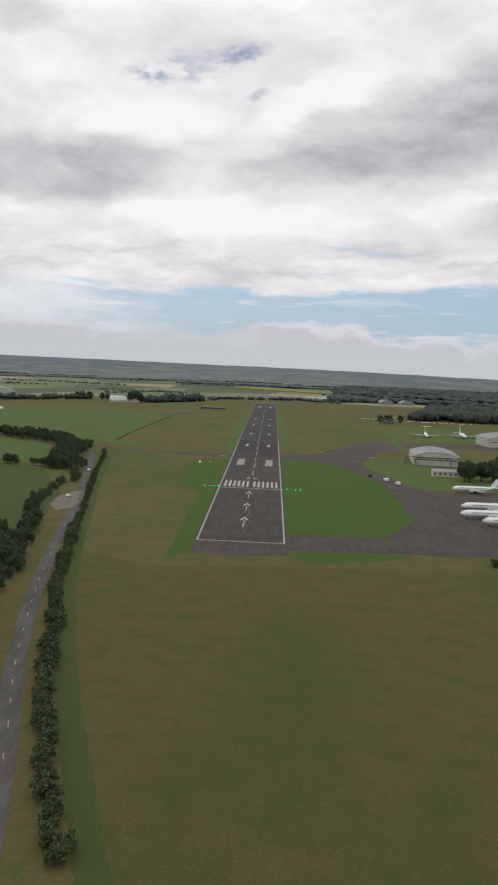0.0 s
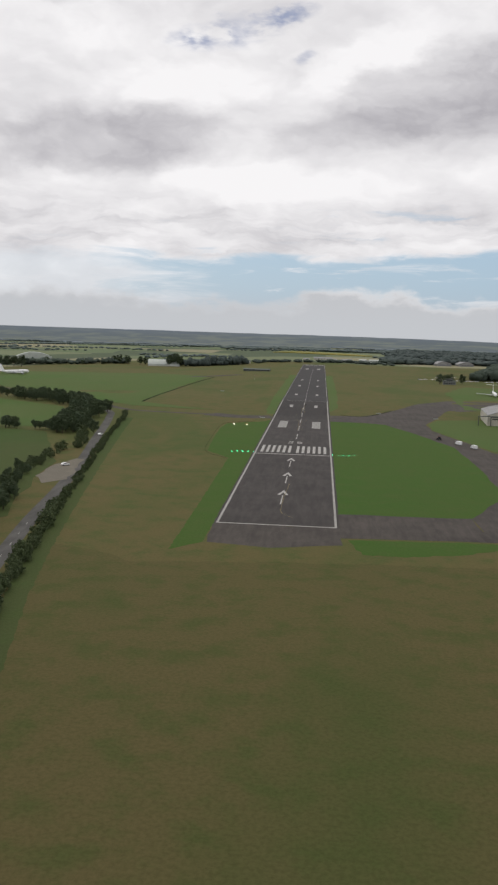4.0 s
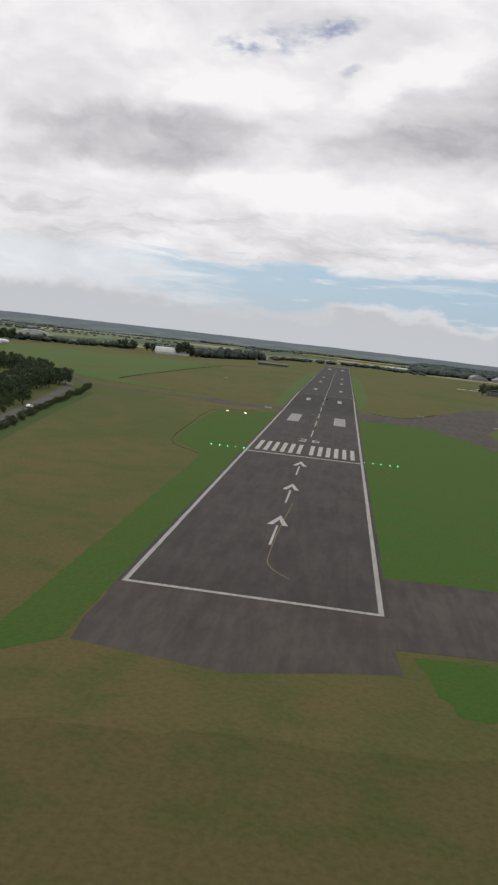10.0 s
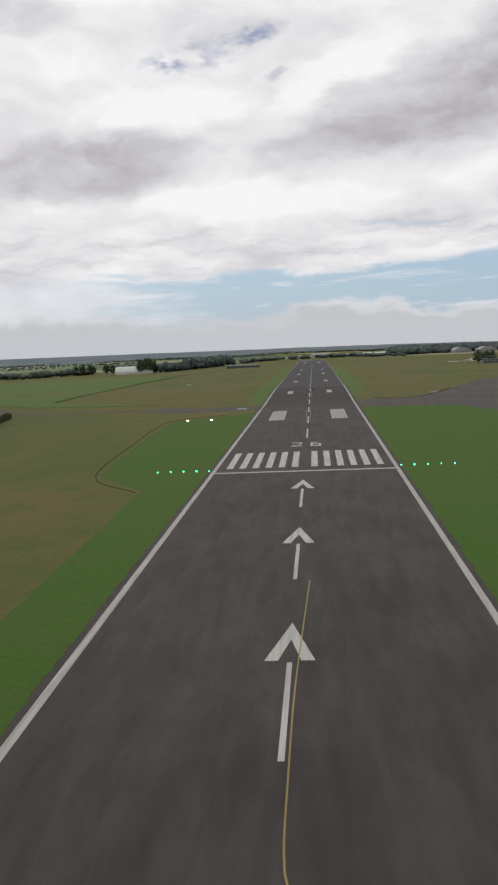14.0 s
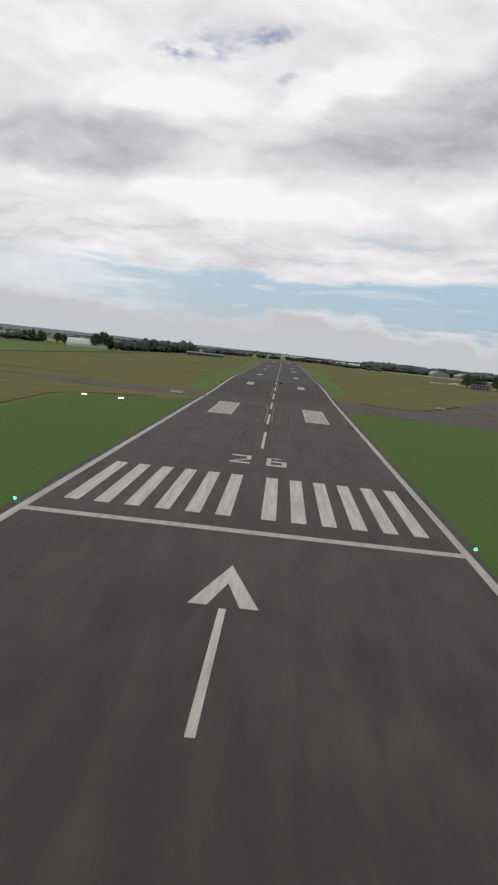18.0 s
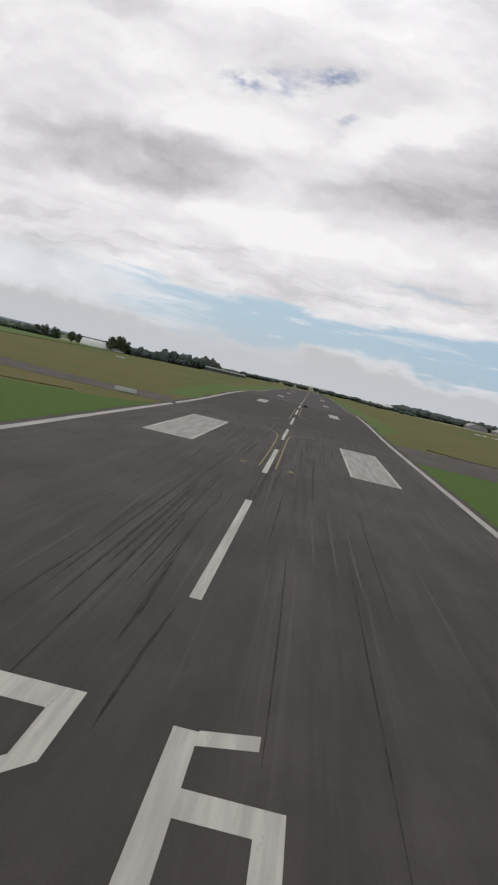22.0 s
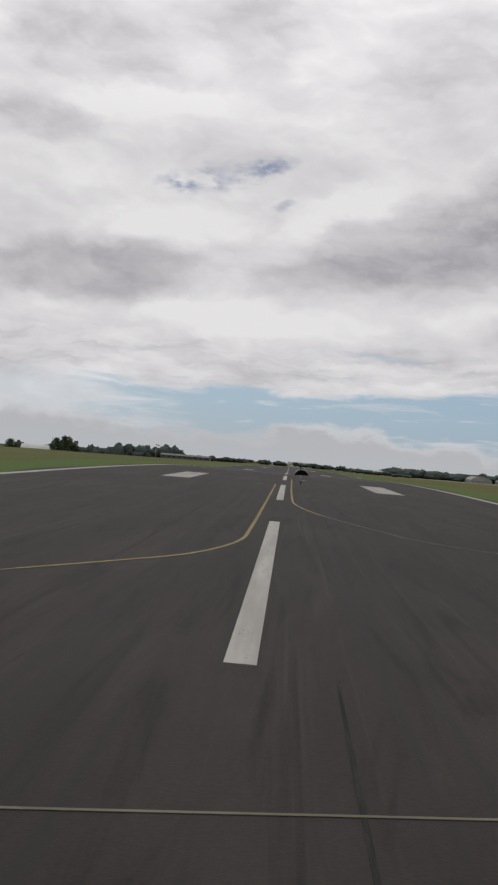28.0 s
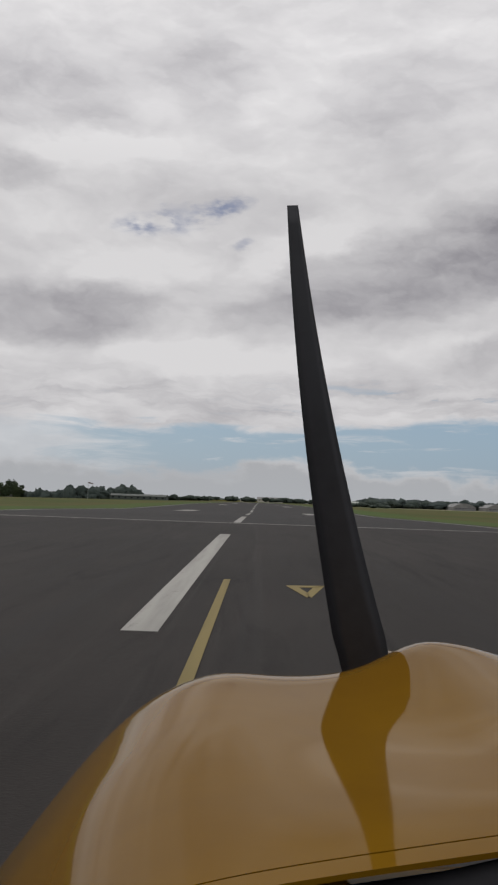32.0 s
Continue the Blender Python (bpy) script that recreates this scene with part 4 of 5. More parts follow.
for x, y in scatter([(-22, -470), (-43, -396), (-57.5, -328), (-69, -277), (-81, -204), (-104.5, -55), (-122, 60), (-136, 163), (-144, 200)], 1.5, 300, rng):
    plant(BUSHES, "hedge_bush", x - (0.6 if y < -170 else 0), y, rng.uniform(0.5, 1.0) * (1.55 if y < -170 else 1.0), rng, "dark green leafy bush in the roadside hedge", "bush", "roadside hedge")
for x, y in scatter([(-66, -400), (-82, -320), (-97, -250), (-108, -190)], 8, 84, rng):
    plant(TREES, "roadside_tree", x - 8, y, rng.uniform(0.45, 0.95), rng, "dark green broadleaf tree beside the road", "tree", "roadside trees")
for x, y in scatter([(-113, -152), (-105, -190), (-96, -236), (-89, -280)], 4, 46, rng):
    plant(TREES, "roadside_tree", x, y, rng.uniform(0.35, 0.62), rng, "small dark green tree beside the road", "tree", "roadside trees")
for x, y in scatter([(-113, -165), (-125, -110), (-129, -60), (-132, -5)], 3, 30, rng):
    plant(BUSHES, "hedge_bush", x, y, rng.uniform(0.8, 1.5), rng, "dark green leafy bush beside the road", "bush", "roadside hedge")
for x, y in scatter([(-108, -170), (-120, -120), (-124, -90)], 4, 12, rng):
    plant(TREES, "roadside_tree", x - 4, y, rng.uniform(0.3, 0.55), rng, "small dark green tree beside the road", "tree", "roadside trees")
for x, y in scatter([(-122, -10), (-134, 40), (-146, 80)], 2.5, 16, rng):
    plant(BUSHES, "hedge_bush", x, y, rng.uniform(1.0, 1.8), rng, "dark green leafy bush beside the road", "bush", "roadside hedge")
for x, y in scatter([(-145, 50), (-163, 130), (-172, 200), (-190, 235), (-235, 285), (-290, 312)], 13, 135, rng):
    plant(TREES, "copse_tree", x, y, rng.uniform(0.6, 1.0), rng, "dark green broadleaf tree in a dense copse", "tree", "copse by the perimeter track")
for x, y in scatter([(-148, 60), (-190, 72), (-260, 82), (-330, 96)], 3, 44, rng):
    plant(TREES, "field_tree", x, y, rng.uniform(0.45, 0.8), rng, "dark green tree in a field hedge", "tree", "field hedge trees")
for x, y in scatter([(172, 98), (186, 102), (204, 100), (226, 108)], 7, 16, rng):
    plant(TREES, "hangar_tree", x, y, rng.uniform(1.2, 1.7), rng, "tall dark green tree near the hangar", "tree", "trees by the hangar")
for x, y in scatter([(118, -215), (130, -209), (160, -206)], 3, 9, rng):
    plant(BUSHES, "apron_bush", x, y, rng.uniform(0.9, 1.4), rng, "dark green bush at the edge of the apron", "bush", "bushes by the apron")
for x, y, s in ((-550, 1000, 1.6), (-540, 1012, 1.8), (-531, 1022, 1.7), (-522, 1036, 1.9), (-546, 1256, 1.2), (-474, 1268, 0.9), (-430, 1364, 1.5), (-420, 1368, 1.6), (-402, 1370, 1.5), (-369, 1341, 1.6), (-358, 1344, 1.5), (-300, 1322, 2.1), (-290, 1330, 2.4), (-281, 1324, 1.9), (193, 826, 1.25), (205, 840, 1.35), (211, 842, 1.2), (230, 850, 1.2)):
    plant(TREES, "airfield_tree", x, y, s, rng, "dark green tree standing near airfield buildings", "tree", "trees by the buildings")

ICO = None


def ico_points():
    bm = bmesh.new()
    bmesh.ops.create_icosphere(bm, subdivisions=2, radius=1.0)
    v = np.array([tuple(p.co) for p in bm.verts])
    f = np.array([[p.index for p in q.verts] for q in bm.faces])
    bm.free()
    return v, f


ICO = ico_points()


def wood(name, places, label, seed, mat=None, lobes=3, rough=0.22):
    """Many crowns in one mesh: uneven lumps with a broken surface. places: x, y, height, width."""
    r = np.random.RandomState(seed)
    v0, f0 = ICO
    vs, fs, k = [], [], 0
    for x, y, h, w in places:
        z = ground_z(x, y)
        for _ in range(lobes):
            c = np.array([x + r.uniform(-0.4, 0.4) * w, y + r.uniform(-0.4, 0.4) * w, z + h * r.uniform(0.38, 0.66)])
            bumps = 1 + rough * r.randn(len(v0), 1)
            vs.append(c + v0 * bumps * np.array([w * r.uniform(0.4, 0.62), w * r.uniform(0.4, 0.62), h * r.uniform(0.3, 0.46)]))
            fs.append(f0 + k)
            k += len(v0)
    me = bpy.data.meshes.new(name)
    me.from_pydata(np.concatenate(vs).tolist(), [], np.concatenate(fs).tolist())
    me.materials.append(mat or WOOD_LEAF)
    me.polygons.foreach_set("use_smooth", [True] * len(me.polygons))
    return tagged(new(name, me), label, "woodland", kind="stuff")


def belt(points, spread, count, h, w, rng):
    line = smooth_line(points, 8.0)
    return [(x, y, h * rng.uniform(0.65, 1.2), w * rng.uniform(0.7, 1.3)) for x, y in
            ((line[int((i + rng.random()) / count * (len(line) - 1))][0] + rng.uniform(-spread, spread), line[int((i + rng.random()) / count * (len(line) - 1))][1] + rng.uniform(-spread, spread)) for i in range(count))]


rng = random.Random(23)
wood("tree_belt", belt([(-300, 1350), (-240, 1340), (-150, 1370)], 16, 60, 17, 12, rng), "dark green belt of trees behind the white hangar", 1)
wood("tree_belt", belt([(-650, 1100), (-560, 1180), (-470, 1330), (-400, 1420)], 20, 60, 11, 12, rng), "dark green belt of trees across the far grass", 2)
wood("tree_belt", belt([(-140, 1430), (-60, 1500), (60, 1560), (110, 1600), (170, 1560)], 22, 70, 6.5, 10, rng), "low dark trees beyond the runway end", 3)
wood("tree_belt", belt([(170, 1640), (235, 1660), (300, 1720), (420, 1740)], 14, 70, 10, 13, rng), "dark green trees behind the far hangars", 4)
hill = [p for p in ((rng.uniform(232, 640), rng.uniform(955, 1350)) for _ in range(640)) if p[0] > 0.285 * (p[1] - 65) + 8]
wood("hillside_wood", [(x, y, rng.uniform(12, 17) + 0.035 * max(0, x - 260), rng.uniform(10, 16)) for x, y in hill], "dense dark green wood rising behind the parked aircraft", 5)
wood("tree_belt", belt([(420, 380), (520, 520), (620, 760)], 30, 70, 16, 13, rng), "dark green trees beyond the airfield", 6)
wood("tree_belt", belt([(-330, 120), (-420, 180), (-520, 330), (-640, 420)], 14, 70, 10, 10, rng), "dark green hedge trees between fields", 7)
places = []
for _ in range(60):
    x, y = rng.uniform(-1900, 1900), rng.uniform(1700, 4300)
    a, n, s = rng.choice((0.1, 0.05, -0.1, 1.2)) + rng.uniform(-0.15, 0.15), rng.randint(10, 34), rng.uniform(9, 16)
    for i in range(n):
        places.append((x + math.cos(a) * i * s + rng.uniform(-6, 6), y + math.sin(a) * i * s + rng.uniform(-6, 6), rng.uniform(4.5, 8), rng.uniform(10, 16)))
wood("far_hedgerows", [p for p in places if not (-230 < p[0] < 230 and 2180 < p[1] < 2660)], "distant dark hedgerows and tree lines between fields, haze-tinted", 8, HAZE_TINT_LEAF, 1, 0.1)
places = []
for _ in range(22):
    x, y, rx, ry = rng.uniform(-2000, 2000), rng.uniform(2500, 4500), rng.uniform(80, 330), rng.uniform(30, 80)
    for i in range(int(rx * ry / 190)):
        a, q = rng.uniform(0, 6.28), math.sqrt(rng.random())
        places.append((x + math.cos(a) * rx * q, y + math.sin(a) * ry * q, rng.uniform(8, 11), rng.uniform(24, 40)))
wood("far_woods", [p for p in places if not (-230 < p[0] < 230 and p[1] < 2660)], "distant woods on the low hills, haze-tinted", 9, HAZE_TINT_LEAF, 1, 0.1)
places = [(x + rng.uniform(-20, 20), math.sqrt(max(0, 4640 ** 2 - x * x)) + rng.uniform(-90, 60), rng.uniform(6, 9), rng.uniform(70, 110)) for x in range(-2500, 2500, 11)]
wood("horizon_woods", places, "line of woods along the horizon, haze-tinted", 10, HAZY_LEAF, 1, 0.03)
wood("horizon_woods", [(x * 1.0 + rng.uniform(-20, 20), 900 + rng.uniform(-60, 60) + 0.75 * (2600 - abs(x)), rng.uniform(9, 14), rng.uniform(16, 28)) for x in list(range(-2300, -900, 22)) + list(range(900, 2300, 22))], "dark tree lines at the far edges of the fields, haze-tinted", 12, HAZE_TINT_LEAF, 1, 0.1)
slope = [(x, y) for x, y in ((rng.uniform(150, 1700), rng.uniform(1660, 3900)) for _ in range(4600)) if x > 170 + 0.09 * (y - 1660) and math.sin(x * 0.006 + y * 0.011) > -0.55]
wood("valley_woods", [(x, y, rng.uniform(9, 15), rng.uniform(18, 30)) for x, y in slope], "broad dark woods on the far slope, haze-tinted", 13, WOOD_LEAF, 2, 0.26)

# ------------------------------------------------------------------ the road
ROAD = smooth_line([(-22, -530), (-45, -426), (-60, -366), (-76, -284), (-83.5, -236), (-90.5, -190), (-99.5, -119), (-113, -33), (-126, 40), (-137, 106), (-148, 165), (-158, 205), (-190, 262)], 5)
road = lay("road", strip(ROAD, 5.8, 0.05, 0.15), ROADWAY, "grey two-lane country road with dashed centre line", "road")
for k in range(26):
    i = 2 + 3 * k
    if ROAD[i][1] < -190:
        a, b = ROAD[i], ROAD[i + 1]
        part("road_dash", strip([a, ((a[0] * 0.3 + b[0] * 0.7), (a[1] * 0.3 + b[1] * 0.7))], 0.24, 0.062, 0.006), WHITE_LINE, road)


# ------------------------------------------------------------------ buildings
def arch_hangar(name, m, w, d, wall, ridge, wall_mat, roof_mat, doors, label, group=""):
    """A hangar with a curved ribbed roof, door leaves across its front (towards -y) and four walls."""
    t = thing(name, m, label, "hangar", group)
    hw, hd = w / 2, d / 2

    def rise(u):
        return wall + (ridge - wall) * (1 - u * u)
    n = 20
    bm = bmesh.new()
    ends = []
    for y in (-hd - 0.4, hd + 0.4):
        top = [bm.verts.new((hw * 1.01 * (2 * i / n - 1), y, rise(2 * i / n - 1) + 0.25)) for i in range(n + 1)]
        low = [bm.verts.new((v.co.x, y, v.co.z - 0.25)) for v in top]
        ends.append((top, low))
        for i in range(n):
            bm.faces.new((top[i], top[i + 1], low[i + 1], low[i]))
    for i in range(n):
        for j in (0, 1):
            bm.faces.new((ends[0][j][i], ends[0][j][i + 1], ends[1][j][i + 1], ends[1][j][i]))
    for i in (0, n):
        bm.faces.new((ends[0][0][i], ends[1][0][i], ends[1][1][i], ends[0][1][i]))
    bmesh.ops.recalc_face_normals(bm, faces=bm.faces[:])
    roof = part("roof", bm, roof_mat, t)
    for k in range(int(d / 6) + 1):
        y = -hd + k * d / max(1, int(d / 6))
        bm = bmesh.new()
        for i in range(n):
            a, b = 2 * i / n - 1, 2 * (i + 1) / n - 1
            cyl(bm, (hw * a, y, rise(a) + 0.28), (hw * b, y, rise(b) + 0.28), 0.09, None, 4)
        part("roof_rib", bm, roof_mat, roof)
    for y, nm in ((-hd, "front_wall"), (hd, "rear_wall")):
        bm = bmesh.new()
        outer = [(-hw, 0.0 - 1.0)] + [(hw * (2 * i / n - 1), rise(2 * i / n - 1)) for i in range(n + 1)] + [(hw, -1.0)]
        s = 0.3 if y > 0 else -0.3
        f1 = [bm.verts.new((x, y, z)) for x, z in outer]
        f2 = [bm.verts.new((x, y - s, z)) for x, z in outer]
        bm.faces.new(f1), bm.faces.new(f2[::-1])
        for i in range(len(f1)):
            j = (i + 1) % len(f1)
            bm.faces.new((f1[i], f1[j], f2[j], f2[i]))
        bmesh.ops.recalc_face_normals(bm, faces=bm.faces[:])
        part(nm, bm, wall_mat, t)
    for s in (-1, 1):
        part("side_wall", box(bmesh.new(), (s * hw - 0.15, -hd + 0.3, -1), (s * hw + 0.15, hd - 0.3, wall)), wall_mat, t)
    for i in range(doors):
        x0 = -hw * 0.86 + i * hw * 1.72 / doors
        leaf = part("door_leaf", box(bmesh.new(), (x0 + 0.08, -hd - 0.28 - 0.12 * (i % 2), -0.3), (x0 + hw * 1.72 / doors - 0.08, -hd - 0.08 - 0.12 * (i % 2), wall * 0.82), 0.04), DOOR_GREY if wall_mat is not SHEET_CREAM else wall_mat, t)
        part("window_strip", box(bmesh.new(), (x0 + 0.5, -hd - 0.33 - 0.12 * (i % 2), wall * 0.6), (x0 + hw * 1.72 / doors - 0.5, -hd - 0.27 - 0.12 * (i % 2), wall * 0.7)), GLASS_DARK, leaf)
    return t


def gable_shed(name, m, w, d, wall, ridge, wall_mat, roof_mat, windows, label, category="shed", group=""):
    t = thing(name, m, label, category, group)
    hw, hd = w / 2, d / 2
    bm = bmesh.new()
    box(bm, (-hw, -hd, -1.5), (hw, hd, wall))
    part("walls", bm, wall_mat, t)
    for s in (-1, 1):
        bm = bmesh.new()
        pts = [(-hw - 0.4, s * (hd + 0.4), wall - 0.1), (hw + 0.4, s * (hd + 0.4), wall - 0.1), (hw + 0.4, 0, ridge), (-hw - 0.4, 0, ridge)]
        a = [bm.verts.new(p) for p in pts]
        b = [bm.verts.new((p[0], p[1], p[2] + 0.18)) for p in pts]
        bm.faces.new(a), bm.faces.new(b[::-1])
        for i in range(4):
            bm.faces.new((a[i], a[(i + 1) % 4], b[(i + 1) % 4], b[i]))
        bmesh.ops.recalc_face_normals(bm, faces=bm.faces[:])
        part("roof_slope", bm, roof_mat, t)
    for s in (-1, 1):
        bm = bmesh.new()
        v = [bm.verts.new((s * hw, y, z)) for y, z in ((-hd, wall), (hd, wall), (0, ridge))]
        u = [bm.verts.new((s * (hw - 0.2), p.co.y, p.co.z)) for p in v]
        bm.faces.new(v), bm.faces.new(u[::-1])
        for i in range(3):
            bm.faces.new((v[i], v[(i + 1) % 3], u[(i + 1) % 3], u[i]))
        bmesh.ops.recalc_face_normals(bm, faces=bm.faces[:])
        part("gable", bm, wall_mat, t)
    for i in range(windows):
        x = -hw + (i + 0.5) * w / windows
        part("window", box(bmesh.new(), (x - 0.8, -hd - 0.06, wall * 0.4), (x + 0.8, -hd + 0.02, wall * 0.78)), GLASS_DARK, t)
    return t


def spot(x, y, turn=0.0, dz=0.0):
    return Matrix.Translation((x, y, ground_z(x, y) + dz)) @ pose(0, 0, 0, 0, 0, turn)


arch_hangar("hangar", spot(-316, 1335, 96), 34, 66, 4, 13, SHEET_WHITE, SHEET_PALE, 6, "large white hangar with a curved roof at the field's edge")
arch_hangar("hangar", spot(-655, 1500, 20), 82, 40, 3, 14, SHEET_PALE, SHEET_PALE, 0, "long pale hangar with a curved roof among trees")
arch_hangar("hangar", spot(172, 230, -5), 43, 60, 8.2, 12.5, SHEET_CREAM, SHEET_GREY, 6, "big cream hangar with grey curved roof by the apron")
arch_hangar("hangar", spot(300, 450, 4), 60, 50, 10, 15, SHEET_CREAM, SHEET_GREY, 8, "cream hangar with a curved roof behind trees")
arch_hangar("hangar", spot(306, 1640, 8), 36, 34, 5, 10.5, SHEET_GREY, SHEET_GREY, 6, "distant grey hangar with a rounded roof", "far hangars")
arch_hangar("hangar", spot(360, 1650, 8), 36, 34, 5, 10.5, SHEET_GREY, SHEET_GREY, 6, "distant grey hangar with a rounded roof", "far hangars")
rail = thing("hangar_door_frame", spot(166, 199, -5), "dark steel door frame standing across the hangar front", "frame")
for x in (-25.5, -16, 16, 25.5):
    part("post", box(bmesh.new(), (x - 0.3, -1.2, -0.2), (x + 0.3, -0.6, 7.4), 0.03), SHEET_DARK, rail)
for x0, x1 in ((-26, -15.5), (15.5, 26)):
    part("beam", box(bmesh.new(), (x0, -1.3, 7.4), (x1, -0.5, 8.0), 0.03), SHEET_DARK, rail)
part("track_cover", box(bmesh.new(), (-15.5, -1.3, 7.0), (15.5, -0.5, 8.0), 0.03), SHEET_DARK, rail)
gable_shed("annexe", spot(166, 122, -4), 30, 11, 4.4, 6.2, SHEET_CREAM, SHEET_GREY, 7, "low cream annexe with a grey roof by the hangar", "building")
gable_shed("long_shed", spot(-95, 1005, -8), 46, 8, 3.0, 4.4, SHEET_DARK, SHEET_DARK, 9, "long low dark shed in the grass")
gable_shed("white_shed", spot(118, 1705, 5), 18, 12, 5, 7, SHEET_PALE, SHEET_PALE, 6, "distant long white shed beyond the runway", group="white sheds")
gable_shed("white_shed", spot(146, 1700, 5), 24, 12, 5, 7.5, SHEET_PALE, SHEET_PALE, 6, "distant long white shed beyond the runway", group="white sheds")
gable_shed("white_shed", spot(272, 1830, 5), 42, 12, 5, 8, SHEET_PALE, SHEET_GREY, 6, "distant long white shed beyond the runway", group="white sheds")
rng = random.Random(41)
for k in range(9):
    gable_shed("distant_shed", spot(-20 + k * 22 + rng.uniform(-6, 6), 1690 + rng.uniform(-20, 40), rng.uniform(-10, 10)), rng.uniform(9, 17), 7, 3.2, 5.0, SHEET_PALE if k % 3 else SHEET_CREAM, SHEET_GREY, 3, "small pale shed among low trees beyond the runway", group="sheds beyond the runway")
gable_shed("farm_building", spot(-150, 1420, 0), 20, 9, 4, 7, SHEET_CREAM, SHEET_GREY, 4, "distant pale farm building among trees", "building")
gable_shed("farm_building", spot(20, 1700, 0), 46, 12, 5, 8, SHEET_CREAM, SHEET_GREY, 6, "distant pale farm building among trees", "building")

tower = thing("control_tower", spot(207, 826, -6), "grey concrete control tower block beside dark trees", "tower")
part("block", box(bmesh.new(), (-9.5, -6, -0.5), (9.5, 6, 6.0), 0.1), WALL_GREY, tower)
part("cab", box(bmesh.new(), (-4.5, -4, 6.0), (4.5, 4, 8.0), 0.1), GLASS_DARK, tower, "dark glazed tower cab")
part("cab_roof", box(bmesh.new(), (-5.2, -4.7, 8.0), (5.2, 4.7, 8.3), 0.1), WALL_GREY, tower)
for i in range(5):
    part("window", box(bmesh.new(), (-7.6 + i * 3.3, -6.08, 3.9), (-5.6 + i * 3.3, -5.96, 5.0)), GLASS_DARK, tower)
    part("window", box(bmesh.new(), (-7.6 + i * 3.3, -6.08, 1.2), (-5.6 + i * 3.3, -5.96, 2.9)), GLASS_DARK, tower)


# ------------------------------------------------------------------ aircraft on the ground
def tube_body(length, radius, nose, tail, seg=16):
    """A fuselage along x, its nose at +x; the tail sweeps up."""
    bm = bmesh.new()
    rings = []
    n = 26
    for i in range(n + 1):
        u = i / n
        x = length * (0.5 - u)
        s = 1.0
        if u < nose:
            s = math.sqrt(max(0.0, 1 - (1 - u / nose) ** 2)) * 0.99 + 0.01
        lift = 0.0
        if u > 1 - tail:
            k = (u - 1 + tail) / tail
            s, lift = 1 - 0.88 * k ** 1.3, radius * 0.75 * k ** 1.5
        drop = -0.2 * radius * (1 - u / nose) if u < nose else 0
        rings.append([bm.verts.new((x, radius * s * math.cos(a), lift + drop + radius * s * math.sin(a))) for a in (6.2832 * j / seg for j in range(seg))])
    for r, q in zip(rings, rings[1:]):
        for j in range(seg):
            bm.faces.new((r[j], r[(j + 1) % seg], q[(j + 1) % seg], q[j]))
    bm.faces.new(rings[0]), bm.faces.new(rings[-1][::-1])
    bmesh.ops.recalc_face_normals(bm, faces=bm.faces[:])
    return bm


def aerofoil(root, tip, c_root, c_tip, thick):
    """A tapered wing panel from root to tip; chords run along -x."""
    bm = bmesh.new()
    prof = [(0.0, 0.0), (0.08, 0.5), (0.3, 0.62), (0.7, 0.35), (1.0, 0.02), (0.7, -0.25), (0.3, -0.42), (0.08, -0.3)]
    up = Vector((0, 0, 1)) if abs(tip[1] - root[1]) > abs(tip[2] - root[2]) else Vector((0, 1, 0))
    ends = [[bm.verts.new(Vector(o) + Vector((-c * u, 0, 0)) + up * v * thick * c) for u, v in prof] for o, c in ((root, c_root), (tip, c_tip))]
    for j in range(len(prof)):
        k = (j + 1) % len(prof)
        bm.faces.new((ends[0][j], ends[0][k], ends[1][k], ends[1][j]))
    bm.faces.new(ends[0]), bm.faces.new(ends[1][::-1])
    bmesh.ops.recalc_face_normals(bm, faces=bm.faces[:])
    return bm


